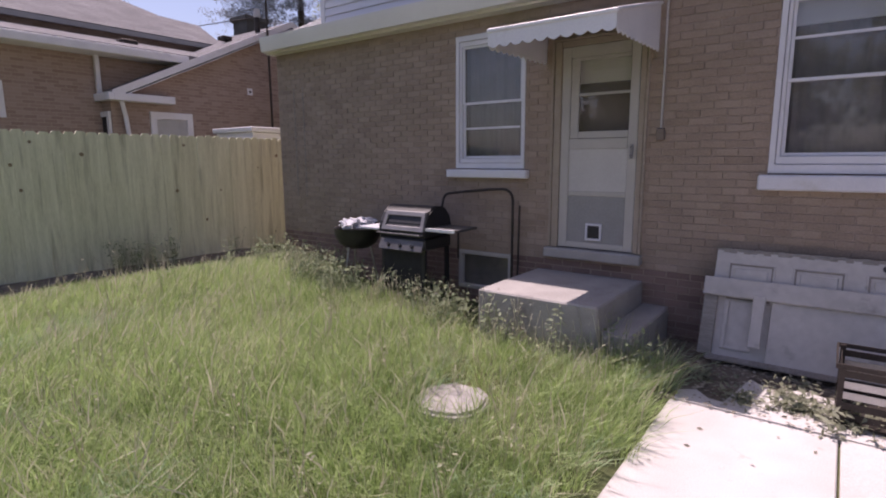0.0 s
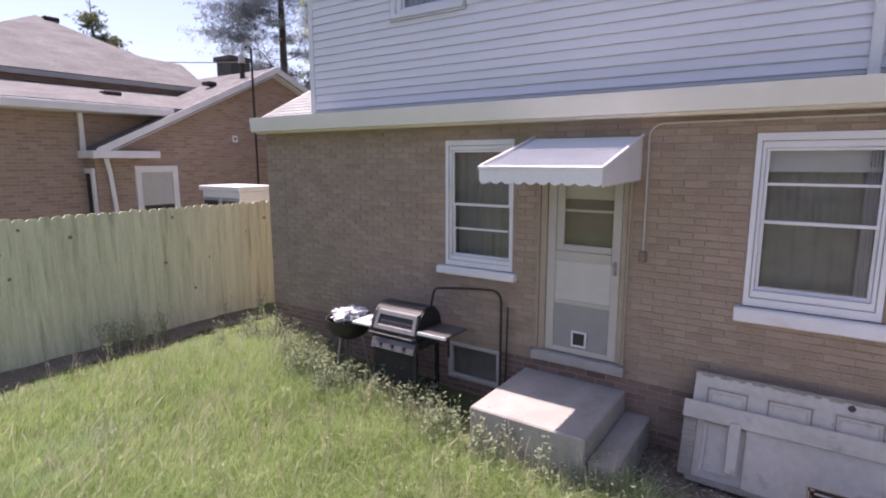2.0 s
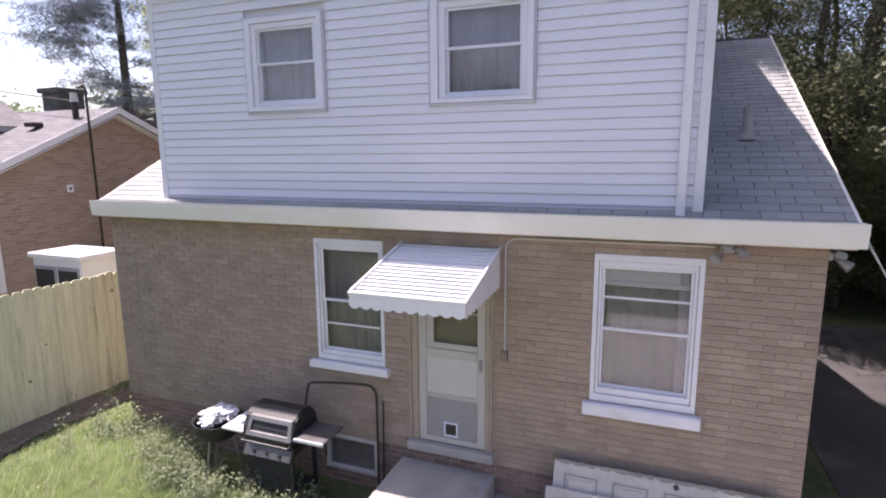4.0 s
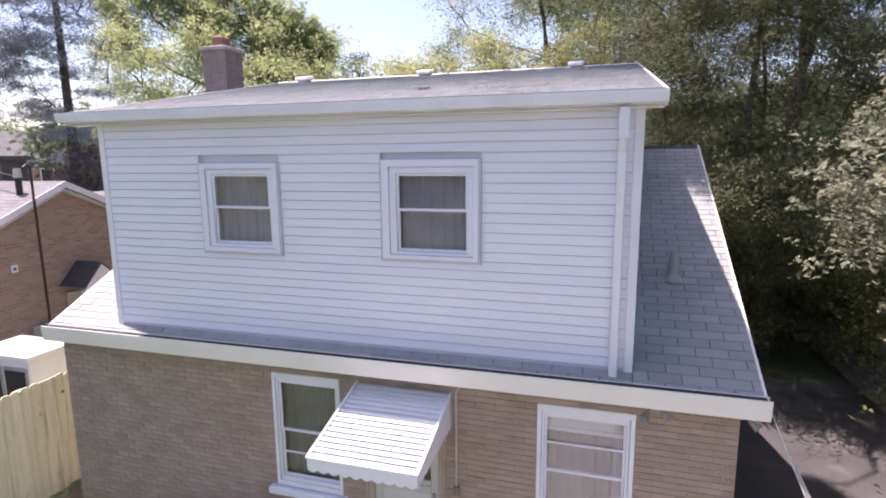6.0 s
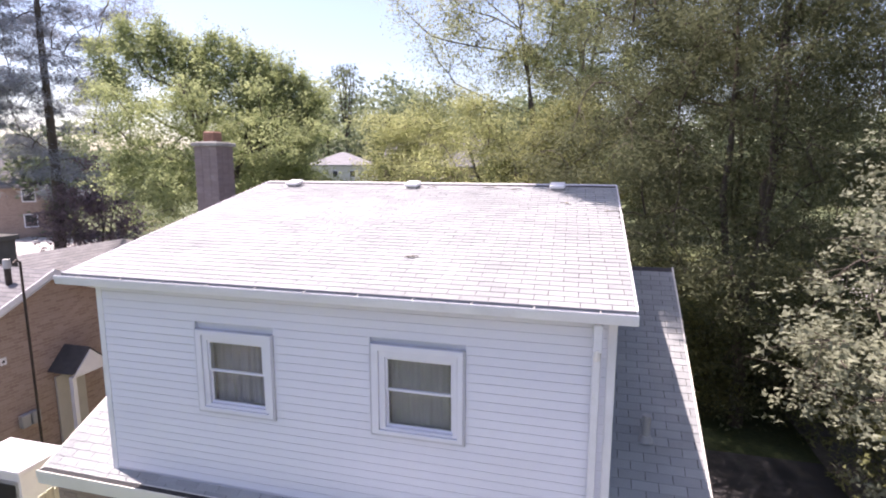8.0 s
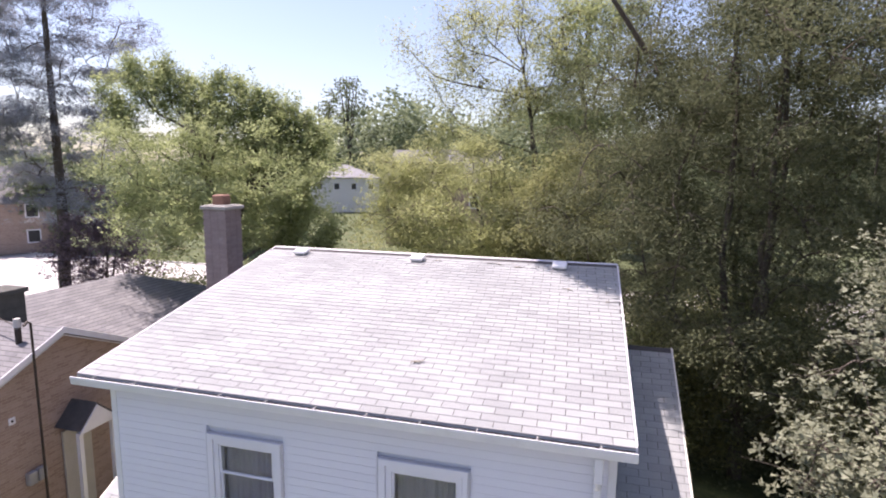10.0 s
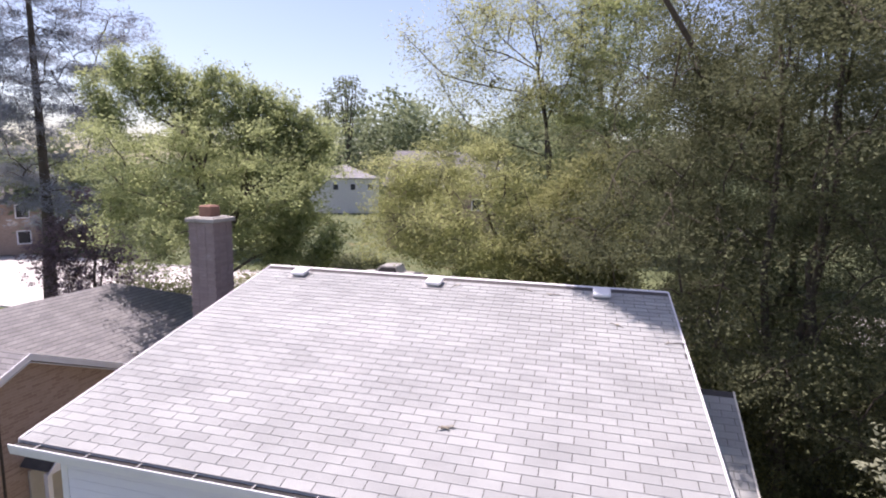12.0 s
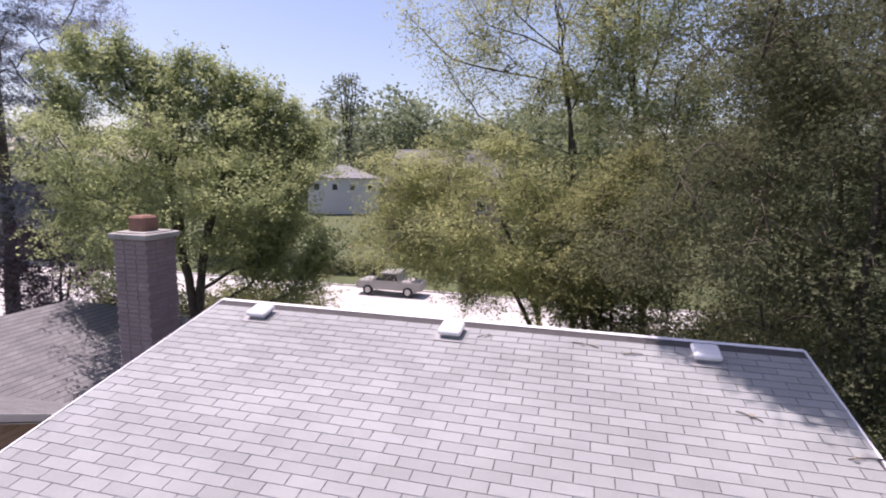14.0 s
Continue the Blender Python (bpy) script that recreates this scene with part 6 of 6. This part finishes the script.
# ---- beyond the street ----
def far_house(at, turn, w, d, eave, ridge, walls, label, storeys=1, cols=3, first=1.0, hip=0.0, roof=None):
    h = thing("far_house", (0, 0, 0), label, "house", "houses beyond the street")
    part("wall_block", boxes((-w / 2, w / 2, -d / 2, d / 2, 0, eave)), walls, h)
    bm = bmesh.new()
    x1, y1 = w / 2 + 0.4, d / 2 + 0.4
    foot = [bm.verts.new((x, y, z)) for z in (eave - 0.15, eave + 0.05) for x, y in ((-x1, -y1), (x1, -y1), (x1, y1), (-x1, y1))]
    top = [bm.verts.new((sx * (x1 - hip), 0, ridge)) for sx in (-1, 1)]
    bm.faces.new(foot[3::-1])
    for i in range(4):
        j = (i + 1) % 4
        bm.faces.new((foot[i], foot[j], foot[4 + j], foot[4 + i]))
    bm.faces.new((foot[4], foot[5], top[1], top[0]))
    bm.faces.new((foot[5], foot[6], top[1]))
    bm.faces.new((foot[6], foot[7], top[0], top[1]))
    bm.faces.new((foot[7], foot[4], top[0]))
    part("roof", bm, roof or M_FARROOF, h)
    if not hip:
        part("gable_fill", prism([(-d / 2 - 0.3, eave + 0.06), (0, ridge - 0.25), (d / 2 + 0.3, eave + 0.06)], "x", -w / 2 - 0.42, w / 2 + 0.42), walls, h)
    for s in range(storeys):
        for c in range(cols):
            x, z = -w / 2 + w * (c + 0.5) / cols, first + s * eave / storeys
            wd = part("window", boxes((x - 0.6, x + 0.6, -d / 2 - 0.06, -d / 2, z, z + 1.4)), M_TRIM, h)
            part("pane", boxes((x - 0.48, x + 0.48, -d / 2 - 0.08, -d / 2 - 0.06, z + 0.12, z + 1.28)), M_BLACK, wd)
    for s in range(storeys):
        z = first + s * eave / storeys
        for y in (-d / 4, d / 4):
            wd = part("window", boxes((w / 2, w / 2 + 0.06, y - 0.5, y + 0.5, z, z + 1.4)), M_TRIM, h)
            part("pane", boxes((w / 2 + 0.06, w / 2 + 0.08, y - 0.4, y + 0.4, z + 0.12, z + 1.28)), M_BLACK, wd)
    h.matrix_basis = pose(*at, 0, 0, turn)
    return h


far_house((-48.2, 102.1, 0), 26, 14.0, 9.0, 7.2, 9.9, M_CURTAIN, "white house with grey hip roof far beyond the trees", 1, 4, first=4.7, hip=6.9, roof=M_PALEROOF)
far_house((-14.5, 60, 0), 0, 13, 9, 7.2, 11.4, M_FARBRICK, "tall brick house with grey gable roof across the street", 2, 3)
far_house((-58, 36, 0), 60, 11, 8, 5.2, 8.8, M_FARBRICK, "brick house with gable roof down the street", 2, 3)
far_house((-80, 52, 0), 60, 11, 8, 4.8, 8.0, M_TRIM, "pale house with gable roof down the street", 2, 3)


def vehicle(at, turn, paint, label, kind_name, pickup):
    c = thing(kind_name, (0, 0, 0), label, "car")
    side = [(-2.5, 0.42), (2.45, 0.42), (2.5, 0.75), (2.4, 0.98), (1.25, 1.06), (0.62, 1.66), (-0.75, 1.70), (-0.95, 1.08), (-2.45, 1.05)] if pickup else \
           [(-2.2, 0.40), (2.15, 0.40), (2.25, 0.7), (2.1, 0.9), (1.15, 0.98), (0.5, 1.44), (-1.0, 1.46), (-1.75, 1.0), (-2.2, 0.95)]
    bm = prism(side, "y", -0.9, 0.9)
    bmesh.ops.bevel(bm, geom=bm.edges[:], offset=0.06, segments=2, affect="EDGES")
    part("body", bm, paint, c, smooth=False)
    for y in (-0.905, 0.905):
        if pickup:
            part("side_window", prism([(0.95, 1.1), (0.5, 1.58), (-0.65, 1.6), (-0.8, 1.12)], "y", y - 0.01, y + 0.01), M_BLACK, c)
        else:
            part("side_window", prism([(0.95, 1.0), (0.42, 1.36), (-0.95, 1.38), (-1.45, 1.02)], "y", y - 0.01, y + 0.01), M_BLACK, c)
        for x in (-1.55, 1.5):
            bm = bmesh.new()
            cone(bm, (x, y * 0.93, 0.36), 0.36, 0.36, 0.24, 20, Matrix.Rotation(math.pi / 2, 4, "X"))
            wh = part("wheel", bm, M_RUBBER, c)
            bm = bmesh.new()
            cone(bm, (x, y * 1.02, 0.36), 0.22, 0.22, 0.12, 16, Matrix.Rotation(math.pi / 2, 4, "X"))
            part("rim", bm, M_STEEL, wh)
    if pickup:
        part("bed_well", boxes((-2.36, -1.0, -0.78, 0.78, 0.95, 1.064)), M_BLACK, c)
    part("bumper", boxes((2.44, 2.56, -0.8, 0.8, 0.45, 0.65), bevel=0.03), M_STEEL, c)
    for y in (-0.7, 0.7):
        part("headlight", boxes((2.40, 2.50, y - 0.14, y + 0.14, 0.72, 0.86), bevel=0.02), M_GLASS, c)
    c.matrix_basis = pose(*at, 0, 0, turn)
    return c


vehicle((-12.9, 35.4, -0.02), 180, M_TRUCK, "silver pickup truck parked along the far kerb", "pickup_truck", True)
vehicle((-44.5, 22.6, 0.0), 35, M_BLACK, "dark car parked on the pale driveway", "parked_car", False)

# ---- single bricks and shingles ----
BRICK_L, BRICK_H, JOINT = 0.203, 0.0577, 0.010


def brick_faces(V, F, x0, x1, z0, z1, y, depth):
    n = len(V)
    b = 0.003
    V += [(x0, y + depth, z0), (x1, y + depth, z0), (x1, y + depth, z1), (x0, y + depth, z1), (x0 + b, y, z0 + b), (x1 - b, y, z0 + b), (x1 - b, y, z1 - b), (x0 + b, y, z1 - b)]
    F += [(n + 4, n + 5, n + 6, n + 7), (n, n + 1, n + 5, n + 4), (n + 1, n + 2, n + 6, n + 5), (n + 2, n + 3, n + 7, n + 6), (n + 3, n, n + 4, n + 7)]


shared_v, shared_f = [], []
brick_faces(shared_v, shared_f, -BRICK_L / 2, BRICK_L / 2, -BRICK_H / 2, BRICK_H / 2, 0.0, 0.010)
brick_mesh = bpy.data.meshes.new("brick")
brick_mesh.from_pydata(shared_v, [], shared_f)
brick_mesh.materials.append(M_BRICK)
rng_b = random.Random(22)
V, F, VB, FB, singles = [], [], [], [], 0
course_n = int((WALL_TOP + 0.1) / (BRICK_H + JOINT))
for k in range(course_n):
    z0 = -0.1 + k * (BRICK_H + JOINT)
    z1 = z0 + BRICK_H
    spans, x = [], HX0
    for a, b, c, d in sorted(HOLES):
        if z1 > c + 0.005 and z0 < d - 0.005:
            spans.append((x, a))
            x = b
    spans.append((x, HX1))
    start = HX0 - (0.5 * (BRICK_L + JOINT) if k % 2 else 0.0) + rng_b.uniform(-0.006, 0.006)
    i = 0
    while start + i * (BRICK_L + JOINT) < HX1:
        a = start + i * (BRICK_L + JOINT)
        b = a + BRICK_L
        i += 1
        for s0, s1 in spans:
            p, q = max(a, s0), min(b, s1)
            if q - p < 0.03:
                continue
            y = rng_b.uniform(-0.0025, 0.0015)
            whole = q - p > BRICK_L - 1e-4
            if whole and singles < 300 and 0.9 < p < 1.9 and 0.68 < z0:
                piece("brick", brick_mesh, back, ((p + q) / 2, y, (z0 + z1) / 2))
                singles += 1
            else:
                brick_faces(VB if z1 < 0.67 else V, FB if z1 < 0.67 else F, p, q, z0, z1, y, 0.010 - y)
tagged(from_arrays("brick_field", V, F, M_BRICK, back), kind="stuff")
tagged(from_arrays("base_brick_field", VB, FB, M_BASEBRICK, back), kind="stuff")

# chimney bricks on the two faces towards the garden
stack_front = bpy.data.meshes.new("brick")
sv, sf = [], []
brick_faces(sv, sf, -0.094, 0.094, -BRICK_H / 2, BRICK_H / 2, 0.0, 0.012)
stack_front.from_pydata(sv, [], sf)
stack_front.materials.append(M_CBRICK)
for k in range(44):
    z = 5.0 + k * (BRICK_H + JOINT)
    for j in range(3):
        o = 0.5 if k % 2 else 0.0
        u = 0.1 + (j - o * 0.35) * 0.2 + o * 0.035
        piece("brick", stack_front, chimney, (CX0 + u + 0.0, CY0 + rng_b.uniform(-0.003, 0.001), z))
        piece("brick", stack_front, chimney, (CX1 - rng_b.uniform(-0.003, 0.001), CY0 + u - 0.005, z), (0, 0, math.pi / 2))

eave_z = EZ - EY * D_SLOPE
shingle_rows(house, "shingle", EX0, EX1, EY - 0.012, 5.06, lambda y: eave_z + D_SLOPE * y, D_SLOPE, M_SHINGLE, 14, 1, x0_far=EX0_FAR)
shingle_rows(house, "lower_shingle", DX1 + 0.012, ROOF_X1 + 0.005, -0.18, 5.30, main_z, SLOPE, M_SHINGLE, 40, 2)
shingle_rows(house, "side_shingle", ROOF_X0 - 0.005, DX0 - 0.012, -0.18, 5.30, main_z, SLOPE, M_SHINGLE, 0, 3)
shingle_rows(house, "eave_shingle", DX0 - 0.012, DX1 + 0.012, -0.18, 0.26, main_z, SLOPE, M_SHINGLE, 2, 4)
